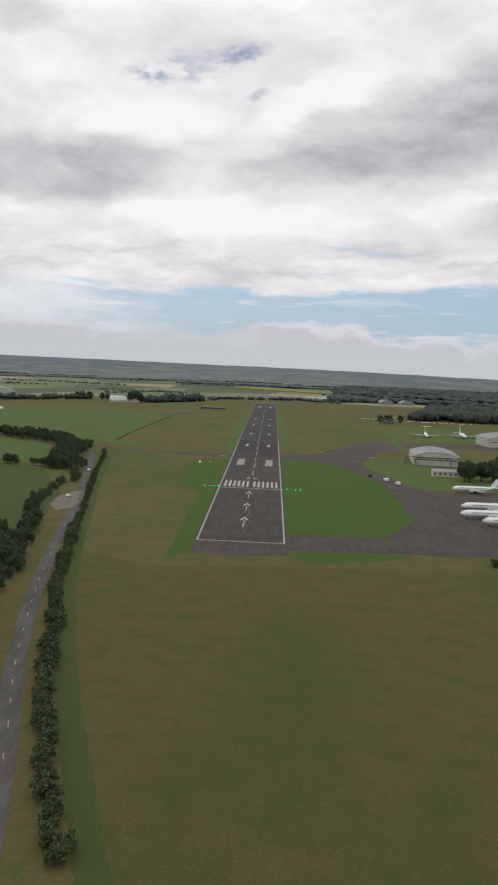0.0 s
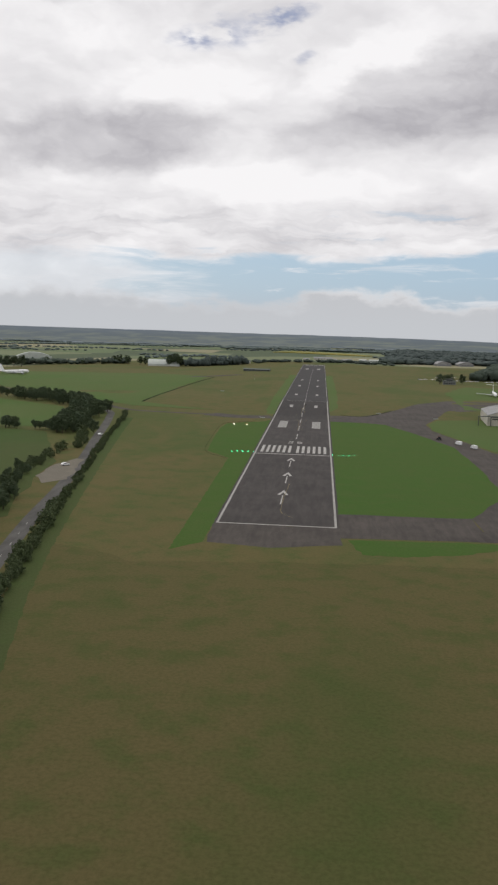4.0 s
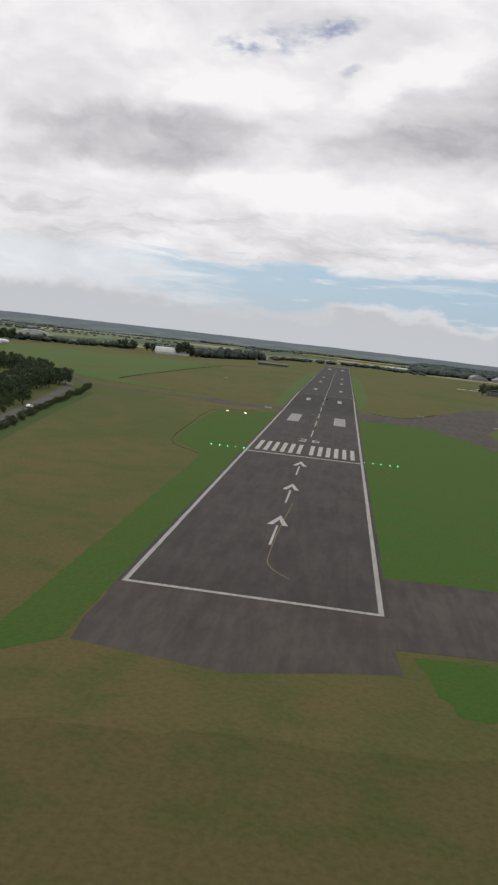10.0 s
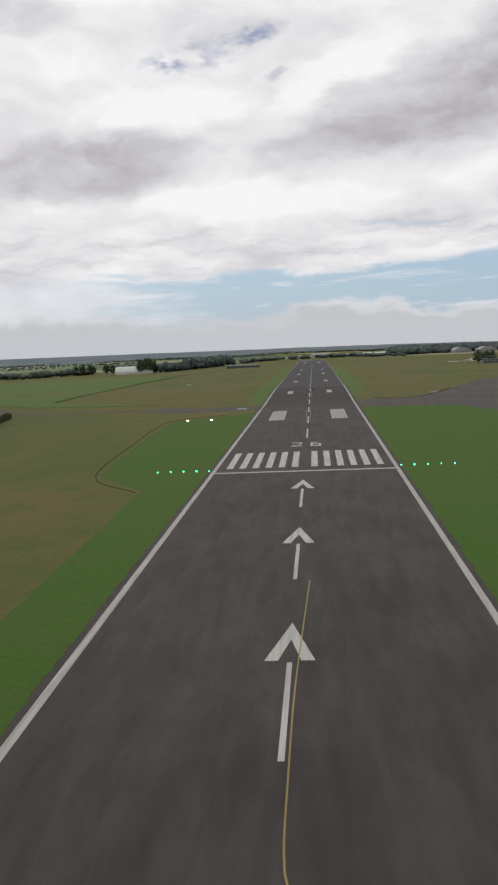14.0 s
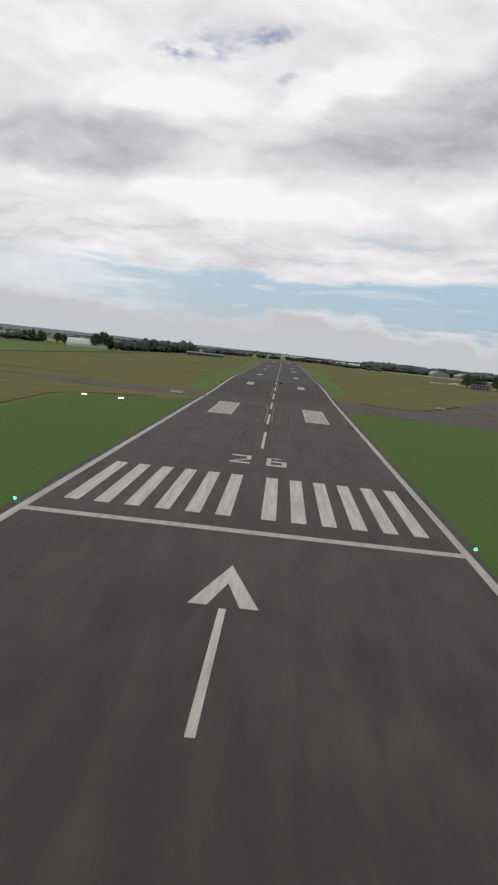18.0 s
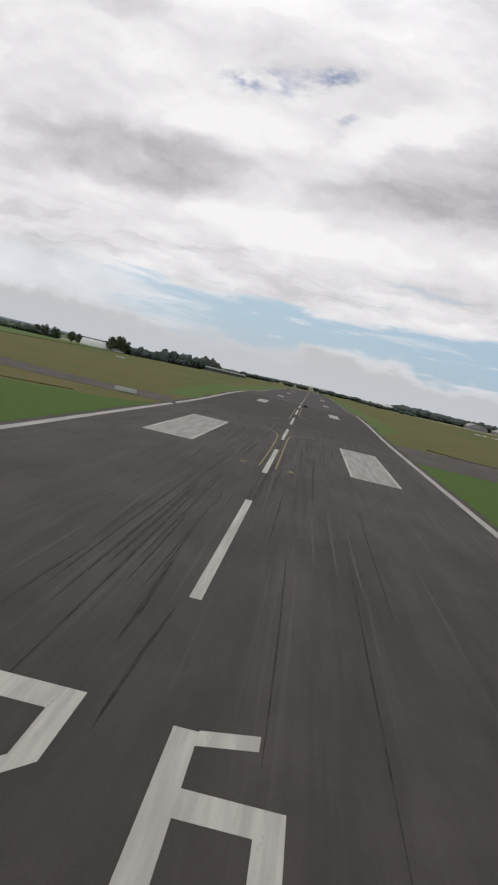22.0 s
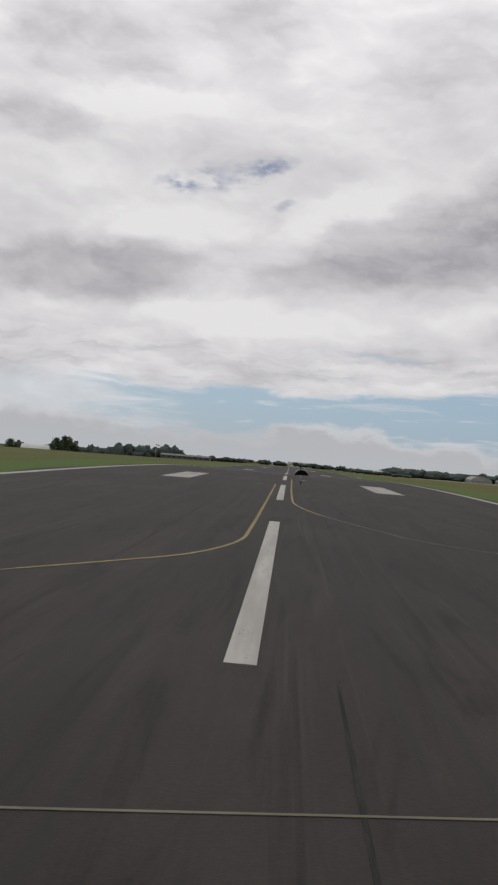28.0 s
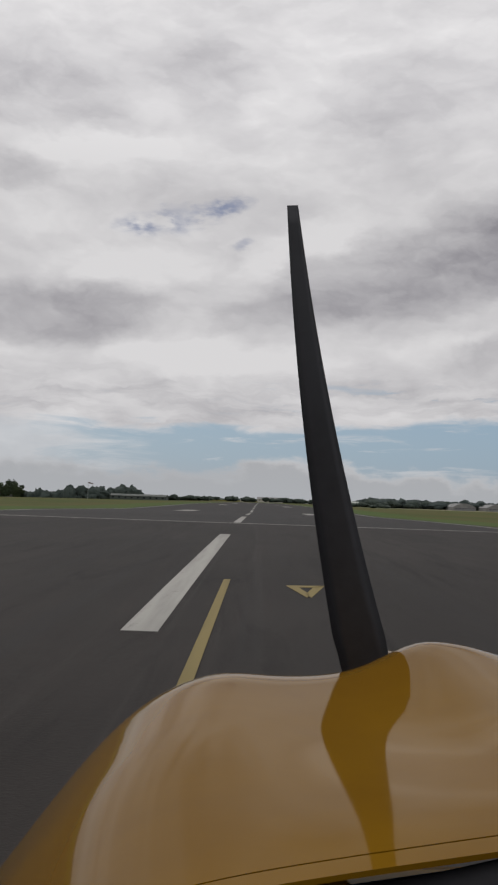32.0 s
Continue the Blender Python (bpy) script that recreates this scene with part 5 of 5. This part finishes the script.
def airliner(m, length, radius, span, tail_mat, engines, label, group, high_tail=False):
    t = thing("airliner", m, label, "aircraft", group)
    z = radius + 1.5
    up = Matrix.Translation((0, 0, z))
    body = part("fuselage", tube_body(length, radius, 0.13, 0.30), PLANE_WHITE, t, m=up, smooth=True)
    for s in (-1, 1):
        part("cabin_windows", box(bmesh.new(), (-length * 0.25, s * (radius * 0.955) - 0.05, 0.42), (length * 0.34, s * (radius * 0.955) + 0.05, 0.72)), GLASS_DARK, body)
        part("wing", aerofoil((length * 0.12, s * radius * 0.6, z - radius * 0.6), (-length * 0.1, s * span / 2, z - radius * 0.2), length * 0.2, length * 0.05, 0.11), PLANE_GREY, t)
        zt = z + (radius + length * 0.16 if high_tail else radius * 0.6)
        part("tailplane", aerofoil((-length * 0.40, 0, zt), (-length * 0.475, s * span * 0.18, zt + 0.3), length * 0.1, length * 0.04, 0.1), PLANE_WHITE, t)
        leg = part("main_gear", cyl(bmesh.new(), (-length * 0.03, s * radius * 1.4, 0.5), (-length * 0.03, s * radius * 1.3, z - radius * 0.5), 0.16, None, 8), STEEL, t)
        part("wheel", cyl(bmesh.new(), (-length * 0.03, s * radius * 1.4 - 0.45, 0.55), (-length * 0.03, s * radius * 1.4 + 0.45, 0.55), 0.56, None, 14), RUBBER, leg)
        for e in range(engines // 2):
            if high_tail:
                x, y, ze = -length * 0.27, s * radius * 1.45, z + radius * 0.35
            else:
                x, y, ze = length * 0.12 - e * length * 0.09, s * (span * 0.17 + e * span * 0.13), z - radius * 0.95
            bm = bmesh.new()
            cyl(bm, (x + 1.9, y, ze), (x - 0.6, y, ze), radius * 0.44, radius * 0.44, 14)
            cyl(bm, (x - 0.6, y, ze), (x - 2.2, y, ze), radius * 0.44, radius * 0.25, 14)
            eng = part("engine", bm, PLANE_GREY, t, smooth=False)
            part("intake", cyl(bmesh.new(), (x + 1.88, y, ze), (x + 1.93, y, ze), radius * 0.36, None, 14), RUBBER, eng)
            if not high_tail:
                part("pylon", box(bmesh.new(), (x - 1.6, y - 0.12, ze), (x + 0.9, y + 0.12, ze + radius * 0.75)), PLANE_WHITE, eng)
    part("tail_fin", aerofoil((-length * 0.33, 0, z + radius * 0.6), (-length * 0.46, 0, z + radius + length * 0.17), length * 0.16, length * 0.07, 0.09), tail_mat, t)
    part("cockpit_glass", box(bmesh.new(), (length * 0.44, -radius * 0.52, z + radius * 0.34), (length * 0.464, radius * 0.52, z + radius * 0.56), 0.05), GLASS_DARK, t)
    leg = part("nose_gear", cyl(bmesh.new(), (length * 0.39, 0, 0.4), (length * 0.39, 0, z - radius * 0.7), 0.12, None, 8), STEEL, t)
    part("wheel", cyl(bmesh.new(), (length * 0.39, -0.3, 0.42), (length * 0.39, 0.3, 0.42), 0.42, None, 14), RUBBER, leg)
    return t


G1 = "airliners on the apron"
airliner(spot(166, 31, 184, 0.03), 34, 1.7, 30, PLANE_WHITE, 2, "white airliner parked on the apron", G1)
airliner(spot(160, -52, 182, 0.03), 44, 2.0, 36, PLANE_WHITE, 2, "white airliner parked on the apron", G1)
airliner(spot(153, -82, 183, 0.03), 44, 2.0, 36, PLANE_BLUE, 2, "white airliner with a blue tail fin on the apron", G1)
airliner(spot(159, -106, 181, 0.03), 40, 1.9, 32, PLANE_WHITE, 2, "white airliner parked on the apron", G1)
airliner(spot(205, -20, 178, 0.03), 38, 1.9, 32, PLANE_GREY, 2, "white airliner with a grey tail on the apron", G1)
G2 = "airliners on the grass"
airliner(spot(220, 550, 264), 46, 2.0, 42, PLANE_WHITE, 2, "white airliner stored on the grass", G2, True)
airliner(spot(272, 566, 268), 48, 2.2, 44, PLANE_WHITE, 4, "white airliner stored on the grass", G2)
airliner(spot(345, 600, 200), 44, 2.0, 40, PLANE_BLUE, 2, "white airliner with a blue tail fin on the grass", G2)
airliner(spot(-413, 695, 60), 52, 2.4, 48, PLANE_WHITE, 4, "white airliner stored beyond the perimeter track", "airliners on the far grass")
airliner(spot(-470, 640, 12), 40, 2.0, 36, PLANE_WHITE, 2, "white airliner stored beyond the perimeter track", "airliners on the far grass")


def light_plane(m, tail_mat, label, group):
    t = thing("light_aircraft", m, label, "aircraft", group)
    part("fuselage", tube_body(7.4, 0.55, 0.2, 0.55, 12), PLANE_WHITE, t, m=Matrix.Translation((0, 0, 1.05)), smooth=True)
    for s in (-1, 1):
        part("wing", aerofoil((1.0, s * 0.4, 0.95), (0.8, s * 5.2, 1.2), 1.5, 1.1, 0.14), PLANE_WHITE, t)
        part("tailplane", aerofoil((-2.9, 0, 1.25), (-3.0, s * 1.5, 1.25), 0.8, 0.6, 0.1), PLANE_WHITE, t)
        part("wheel", cyl(bmesh.new(), (0.3, s * 1.1 - 0.1, 0.24), (0.3, s * 1.1 + 0.1, 0.24), 0.24, None, 12), RUBBER, t)
        part("gear_leg", cyl(bmesh.new(), (0.3, s * 1.05, 0.25), (0.3, s * 0.5, 0.8), 0.05, None, 6), STEEL, t)
    part("tail_fin", aerofoil((-2.6, 0, 1.3), (-3.2, 0, 2.7), 1.2, 0.6, 0.08), tail_mat, t)
    part("canopy", box(bmesh.new(), (-0.5, -0.42, 1.4), (1.1, 0.42, 1.85), 0.18), GLASS_DARK, t)
    part("nose_wheel", cyl(bmesh.new(), (2.6, -0.08, 0.2), (2.6, 0.08, 0.2), 0.2, None, 12), RUBBER, t)
    part("nose_leg", cyl(bmesh.new(), (2.6, 0, 0.2), (2.6, 0, 0.75), 0.04, None, 6), STEEL, t)
    return t


first = light_plane(spot(176, 935, 20), PLANE_BLUE, "white light aircraft parked on the grass", "parked light aircraft")
rng = random.Random(8)
for k in range(18):
    x, y = 186 + k * 10 + rng.uniform(-2, 2), 938 - k * 3.4 + (k % 3) * 7 + rng.uniform(-3, 3)
    copy_thing(first, spot(x, y, rng.uniform(0, 360)))
for k in range(5):
    copy_thing(first, spot(214 + k * 11, 1040 + rng.uniform(-45, 45), rng.uniform(0, 360)))


# ------------------------------------------------------------------ vehicles, boards and lamps
def van(m, body_mat, label, group=""):
    t = thing("van", m, label, "van", group)
    bm = bmesh.new()
    box(bm, (-2.5, -1.0, 0.35), (1.3, 1.0, 2.35), 0.12)
    body = part("cargo_body", bm, body_mat, t)
    bm = bmesh.new()
    v = [bm.verts.new((x, y, z)) for y in (-0.98, 0.98) for x, z in ((1.3, 0.4), (2.6, 0.4), (2.62, 1.05), (1.95, 1.2), (1.5, 2.1), (1.3, 2.1))]
    bm.faces.new(v[:6]), bm.faces.new(v[6:][::-1])
    for i in range(6):
        j = (i + 1) % 6
        bm.faces.new((v[i], v[j], v[6 + j], v[6 + i]))
    bmesh.ops.recalc_face_normals(bm, faces=bm.faces[:])
    cab = part("cab", bm, body_mat, t)
    bm = bmesh.new()
    w = [bm.verts.new(p) for p in ((1.98, -0.85, 1.2), (1.98, 0.85, 1.2), (1.56, 0.8, 2.02), (1.56, -0.8, 2.02))]
    w2 = [bm.verts.new((p.co.x + 0.03, p.co.y, p.co.z + 0.02)) for p in w]
    bm.faces.new(w2), bm.faces.new(w[::-1])
    for i in range(4):
        bm.faces.new((w[i], w[(i + 1) % 4], w2[(i + 1) % 4], w2[i]))
    part("windscreen", bm, GLASS_DARK, cab)
    for x in (-1.6, 1.85):
        for s in (-1, 1):
            wheel = part("wheel", cyl(bmesh.new(), (x, s * 0.98 - 0.11, 0.36), (x, s * 0.98 + 0.11, 0.36), 0.36, None, 14), RUBBER, t)
            part("rim", cyl(bmesh.new(), (x, s * 1.1 - 0.01, 0.36), (x, s * 1.1 + 0.01, 0.36), 0.2, None, 10), STEEL, wheel)
    return t


one = van(spot(106, 75, 116, 0.03), PLANE_WHITE, "white box van parked on the taxiway edge", "white vans")
copy_thing(one, spot(113, 57, 114, 0.03))


def tractor(m):
    t = thing("tractor", m, "dark red tractor standing on the taxiway", "tractor")
    part("bonnet", box(bmesh.new(), (0.2, -0.42, 0.8), (1.9, 0.42, 1.5), 0.1), RED_PAINT, t)
    cab = part("cab", box(bmesh.new(), (-1.0, -0.7, 0.9), (0.25, 0.7, 2.5), 0.08), GLASS_DARK, t)
    part("cab_roof", box(bmesh.new(), (-1.1, -0.78, 2.5), (0.35, 0.78, 2.62), 0.04), RED_PAINT, cab)
    for s in (-1, 1):
        part("rear_wheel", cyl(bmesh.new(), (-0.7, s * 0.95 - 0.22, 0.78), (-0.7, s * 0.95 + 0.22, 0.78), 0.78, None, 18), RUBBER, t)
        part("front_wheel", cyl(bmesh.new(), (1.5, s * 0.75 - 0.14, 0.45), (1.5, s * 0.75 + 0.14, 0.45), 0.45, None, 16), RUBBER, t)
    return t


tractor(spot(96, 96, 116, 0.03))


def car(m, mat, label):
    t = thing("car", m, label, "car")
    bm = bmesh.new()
    prof = [(-2.0, 0.35), (2.0, 0.35), (2.05, 0.75), (1.1, 0.95), (0.5, 1.42), (-1.0, 1.45), (-1.8, 1.0), (-2.05, 0.9)]
    a = [bm.verts.new((x, -0.85, z)) for x, z in prof]
    b = [bm.verts.new((x, 0.85, z)) for x, z in prof]
    bm.faces.new(a), bm.faces.new(b[::-1])
    for i in range(len(prof)):
        j = (i + 1) % len(prof)
        bm.faces.new((a[i], a[j], b[j], b[i]))
    bmesh.ops.recalc_face_normals(bm, faces=bm.faces[:])
    part("body", bm, mat, t)
    for s in (-1, 1):
        part("side_glass", box(bmesh.new(), (-1.2, s * 0.86 - 0.02, 1.0), (0.6, s * 0.86 + 0.02, 1.34)), GLASS_DARK, t)
        for x in (-1.3, 1.3):
            part("wheel", cyl(bmesh.new(), (x, s * 0.8 - 0.1, 0.32), (x, s * 0.8 + 0.1, 0.32), 0.32, None, 12), RUBBER, t)
    return t


car(spot(-126.5, 52, 80, 0.06), PLANE_WHITE, "white car driving on the country road")
car(spot(-113, -72, 40, 0.1), PLANE_WHITE, "white car standing on bare soil by the road")


def board(m, w, h):
    t = thing("marker_board", m, "white marker board standing in the grass", "sign", "marker boards")
    part("panel", box(bmesh.new(), (-w / 2, -0.05, 0.15), (w / 2, 0.05, h), 0.02), SHEET_PALE, t)
    for s in (-1, 1):
        part("post", cyl(bmesh.new(), (s * w * 0.4, 0.1, -0.1), (s * w * 0.4, 0.1, h * 0.9), 0.04, None, 6), STEEL, t)
    return t


b0 = board(spot(112, 238, 12), 4.2, 0.9)
for x, y, a in ((66, 264, -8), (-95, 473, 10), (-31, 197, 15)):
    copy_thing(b0, spot(x, y, a))


def threshold_lamp(m):
    t = thing("threshold_light", m, "small threshold light with a lit green lens", "runway light", "green threshold lights")
    part("stem", cyl(bmesh.new(), (0, 0, -0.05), (0, 0, 0.3), 0.05, None, 8), STEEL, t)
    part("body", cyl(bmesh.new(), (0, 0, 0.28), (0, 0, 0.42), 0.2, 0.17, 12), ORANGE, t)
    bm = bmesh.new()
    bmesh.ops.create_uvsphere(bm, u_segments=12, v_segments=8, radius=0.17, matrix=Matrix.Translation((0, 0, 0.5)))
    part("lens", bm, GREEN_GLOW, t, "lit green lens", smooth=True)
    return t


lamp0 = threshold_lamp(spot(-23.0, 1.4))
for s in (-1, 1):
    for k in range(5):
        if (s, k) != (-1, 0):
            copy_thing(lamp0, spot(s * (23.0 + 3.15 * k), 1.4))


def papi(m):
    t = thing("approach_light_box", m, "orange approach slope light box with a bright white lens", "runway light", "approach slope lights")
    part("housing", box(bmesh.new(), (-0.7, -0.45, 0.45), (0.7, 0.75, 0.95), 0.05), ORANGE, t)
    for i in (-1, 0, 1):
        part("lens", cyl(bmesh.new(), (i * 0.42, -0.47, 0.7), (i * 0.42, -0.44, 0.7), 0.12, None, 14), WHITE_GLOW, t, "bright lit white lens")
    for sx in (-1, 1):
        for sy in (-0.3, 0.6):
            part("leg", cyl(bmesh.new(), (sx * 0.55, sy, -0.1), (sx * 0.55, sy, 0.48), 0.04, None, 6), STEEL, t)
    return t


p0 = papi(spot(-48.6, 143, 0))
copy_thing(p0, spot(-38.85, 142.5, 0))

sock = thing("windsock", spot(-76, 700), "windsock on a slim white mast in the grass", "windsock")
part("mast", cyl(bmesh.new(), (0, 0, -0.2), (0, 0, 7.6), 0.07, 0.04, 8), STEEL, sock)
part("sleeve", cyl(bmesh.new(), (0.1, 0, 7.4), (2.3, 0.4, 6.9), 0.34, 0.18, 12), SOCK, sock)
part("hoop", cyl(bmesh.new(), (0.05, 0, 7.4), (0.12, 0, 7.4), 0.36, None, 14), STEEL, sock)

# ------------------------------------------------------------------ the nose of the yellow aircraft, where it comes to the end of its landing run
EYE = aim(*PATH[-1][1:]) @ pose(0, 0, 0, -90, 0, 0)  # x to the right, y ahead, z up from the seat
base = Matrix.Translation((EYE.translation.x, EYE.translation.y + 1.4, 0.012 + rise(EYE.translation.y + 1.4)))
craft = thing("yellow_aircraft", base, "yellow light aircraft nose with dark three-blade propeller on the runway", "aircraft")
LOCAL = base.inverted() @ EYE


def cowl_top(x, y):
    """Height of the engine cowling: a flat deck with a central hump and sloping shoulders, curving down at its front."""
    side = (abs(x - 0.30) - 0.50) / 0.06
    z = -0.4385 + 0.066 * math.exp(-(((x - 0.345) / (0.115 if x < 0.345 else 0.19)) ** 2)) * min(1.0, max(0.0, (y - 1.0) / 0.65))
    z += 0.012 * math.exp(-(((x + 0.06) / 0.09) ** 2))
    w = min(1.0, max(0.0, (1.35 - y) / 0.45))
    w = w * w * (3 - 2 * w)
    z += w * (-0.372 - 0.145 * math.hypot(x - 0.40, 0.05) - z)
    z -= 1.33 * 0.06 * (math.log1p(math.exp(side)) if side < 30 else side)
    front = max(0.0, (y - 1.58) / 0.42)
    return z - 0.34 * front ** 2.4


def cowl_shell(y0, y1, lift, n=26, xs=84):
    bm = bmesh.new()
    rows = []
    for j in range(n + 1):
        y = y0 + (y1 - y0) * j / n
        top = []
        for i in range(xs + 1):
            u = 2 * i / xs - 1
            x = 0.30 + 0.80 * u
            top.append(bm.verts.new((x, y, cowl_top(x, y) + lift)))
        rows.append(top)
    for a, b in zip(rows, rows[1:]):
        for i in range(xs):
            bm.faces.new((a[i], a[i + 1], b[i + 1], b[i]))
    bmesh.ops.recalc_face_normals(bm, faces=bm.faces[:])
    if bm.faces[0].normal.z < 0:
        bmesh.ops.reverse_faces(bm, faces=bm.faces[:])
    bmesh.ops.solidify(bm, geom=bm.faces[:], thickness=0.006)
    return bm


for ob in [part("cowling", cowl_shell(0.8785, 2.0, 0.0, 40), COWL_YELLOW, craft, "glossy yellow engine cowling", LOCAL, True),
           part("rear_cowl_panel", cowl_shell(0.845, 0.8755, 0.0, 5), COWL_YELLOW, craft, "glossy yellow panel before the windscreen", LOCAL, True)]:
    ob.data.set_sharp_from_angle(angle=0.6)
part("panel_joint", cowl_shell(0.870, 0.884, -0.004, 2), COWL_EDGE, craft, "thin dark joint between cowling panels", LOCAL)
bm = bmesh.new()
box(bm, (-0.42, 0.9, -1.02), (1.02, 1.94, -0.93), 0.04)
part("lower_cowling", bm, COWL_YELLOW, craft, "", LOCAL)

def side_wall(s):
    """The cowling's flank, from its shoulder down to the belly."""
    bm = bmesh.new()
    rows = []
    for j in range(13):
        y = 0.845 + 1.14 * j / 12
        top = cowl_top(0.30 + s * 0.80, y)
        draw = 0.10 * max(0.0, (y - 1.5) / 0.5) ** 2
        rows.append([bm.verts.new((0.30 + s * (0.80 - draw - 0.10 * (i / 6) ** 2), y, top + (-1.0 - top) * i / 6)) for i in range(7)])
    for a, b in zip(rows, rows[1:]):
        for i in range(6):
            bm.faces.new((a[i], a[i + 1], b[i + 1], b[i]))
    bmesh.ops.recalc_face_normals(bm, faces=bm.faces[:])
    bmesh.ops.solidify(bm, geom=bm.faces[:], thickness=0.006)
    return bm


for s in (-1, 1):
    part("cowling_side", side_wall(s), COWL_YELLOW, craft, "", LOCAL, True)
bm = bmesh.new()
xs = [0.30 + 0.78 * (2 * i / 40 - 1) for i in range(41)]
plates = []
for y in (0.85, 0.862):
    plates.append(([bm.verts.new((x, y, cowl_top(x, y) - 0.02)) for x in xs], [bm.verts.new((x, y, -1.0)) for x in xs]))
for top, low in plates:
    for i in range(40):
        bm.faces.new((top[i], top[i + 1], low[i + 1], low[i]))
for k in (0, 1):
    for i in range(40):
        bm.faces.new((plates[0][k][i], plates[0][k][i + 1], plates[1][k][i + 1], plates[1][k][i]))
bmesh.ops.recalc_face_normals(bm, faces=bm.faces[:])
part("firewall", bm, VINYL, craft, "black bulkhead behind the engine", LOCAL)

# the black coaming and the tube behind it
bm = bmesh.new()
rows = []
for j in range(9):
    y = 0.56 + 0.288 * j / 8
    rows.append([bm.verts.new((x, y, cowl_top(x, 0.83) - 0.010 - 0.10 * (1 - j / 8) ** 1.5 - 0.006 * math.sin(14 * x))) for x in (0.30 + 0.62 * (2 * i / 40 - 1) for i in range(41))])
for a, b in zip(rows, rows[1:]):
    for i in range(40):
        bm.faces.new((a[i], a[i + 1], b[i + 1], b[i]))
bmesh.ops.recalc_face_normals(bm, faces=bm.faces[:])
if bm.faces[0].normal.z < 0:
    bmesh.ops.reverse_faces(bm, faces=bm.faces[:])
bmesh.ops.solidify(bm, geom=bm.faces[:], thickness=0.01)
part("coaming", bm, VINYL, craft, "black vinyl coaming below the windscreen", LOCAL, True)
bm = bmesh.new()
last = None
for i in range(15):
    u = i / 14
    p = Vector((0.02 + 0.62 * u, 0.66, -0.375 + 0.045 * math.sin(u * 1.9) - 0.10 * max(0.0, 0.12 - u) / 0.12))
    if last is not None:
        cyl(bm, last, p, 0.012, None, 10)
    last = p
part("frame_tube", bm, TUBE, craft, "dark grey metal frame tube", LOCAL, True)

# propeller
HUB = Vector((0.335, 1.95, -0.62))
prop = part("propeller", cyl(bmesh.new(), HUB + Vector((0, -0.04, 0)), HUB + Vector((0, 0.12, 0)), 0.09, 0.085, 18), BLADE, craft, "dark grey three-blade propeller", LOCAL)
bm = bmesh.new()
bmesh.ops.create_uvsphere(bm, u_segments=18, v_segments=10, radius=0.12, matrix=Matrix.Translation(HUB + Vector((0, 0.12, 0))) @ Matrix.Diagonal((1, 1.5, 1, 1)))
part("spinner", bm, COWL_YELLOW, prop, smooth=True)


def blade_mesh():
    """One swept, tapered, twisted blade standing up from the hub."""
    bm = bmesh.new()
    rows = []
    n = 26
    for i in range(n + 1):
        t = i / n
        z = HUB.z + 0.05 + 1.108 * t
        k = (z + 0.45) / 0.965
        cx = 0.251 - 0.2153 * k + 0.0652 * k * k
        half = 0.059 - 0.0455 * max(0.0, k) ** 0.95 if k > 0 else 0.056 - 0.09 * k * k
        twist = radians(34 - 24 * t)
        row = []
        for u, v in ((-1, 0), (-0.5, 0.5), (0, 0.62), (0.6, 0.35), (1, 0), (0.5, -0.2), (-0.5, -0.2)):
            row.append(bm.verts.new((cx + half * u, HUB.y + 0.03 + half * (v * 0.34 - u * math.sin(twist) * 0.6), z)))
        rows.append(row)
    for a, b in zip(rows, rows[1:]):
        for i in range(7):
            j = (i + 1) % 7
            bm.faces.new((a[i], a[j], b[j], b[i]))
    bm.faces.new(rows[0]), bm.faces.new(rows[-1][::-1])
    bmesh.ops.recalc_face_normals(bm, faces=bm.faces[:])
    return mesh_of(bm, "blade", BLADE, True)


BLADE_MESH = blade_mesh()
for a in (0, 120, 240):
    part("blade", BLADE_MESH, None, prop, m=Matrix.Translation(HUB) @ pose(0, 0, 0, 0, a, 0) @ Matrix.Translation(-HUB))

# wheels under the nose
to_craft = LOCAL.to_translation()
leg_top = LOCAL @ Vector((0.30, 1.45, -0.95))
leg = part("nose_leg", cyl(bmesh.new(), (leg_top.x, leg_top.y, 0.16), leg_top, 0.03, None, 10), STEEL, craft)
part("wheel", cyl(bmesh.new(), (leg_top.x - 0.07, leg_top.y, 0.18), (leg_top.x + 0.07, leg_top.y, 0.18), 0.18, None, 20), RUBBER, leg)
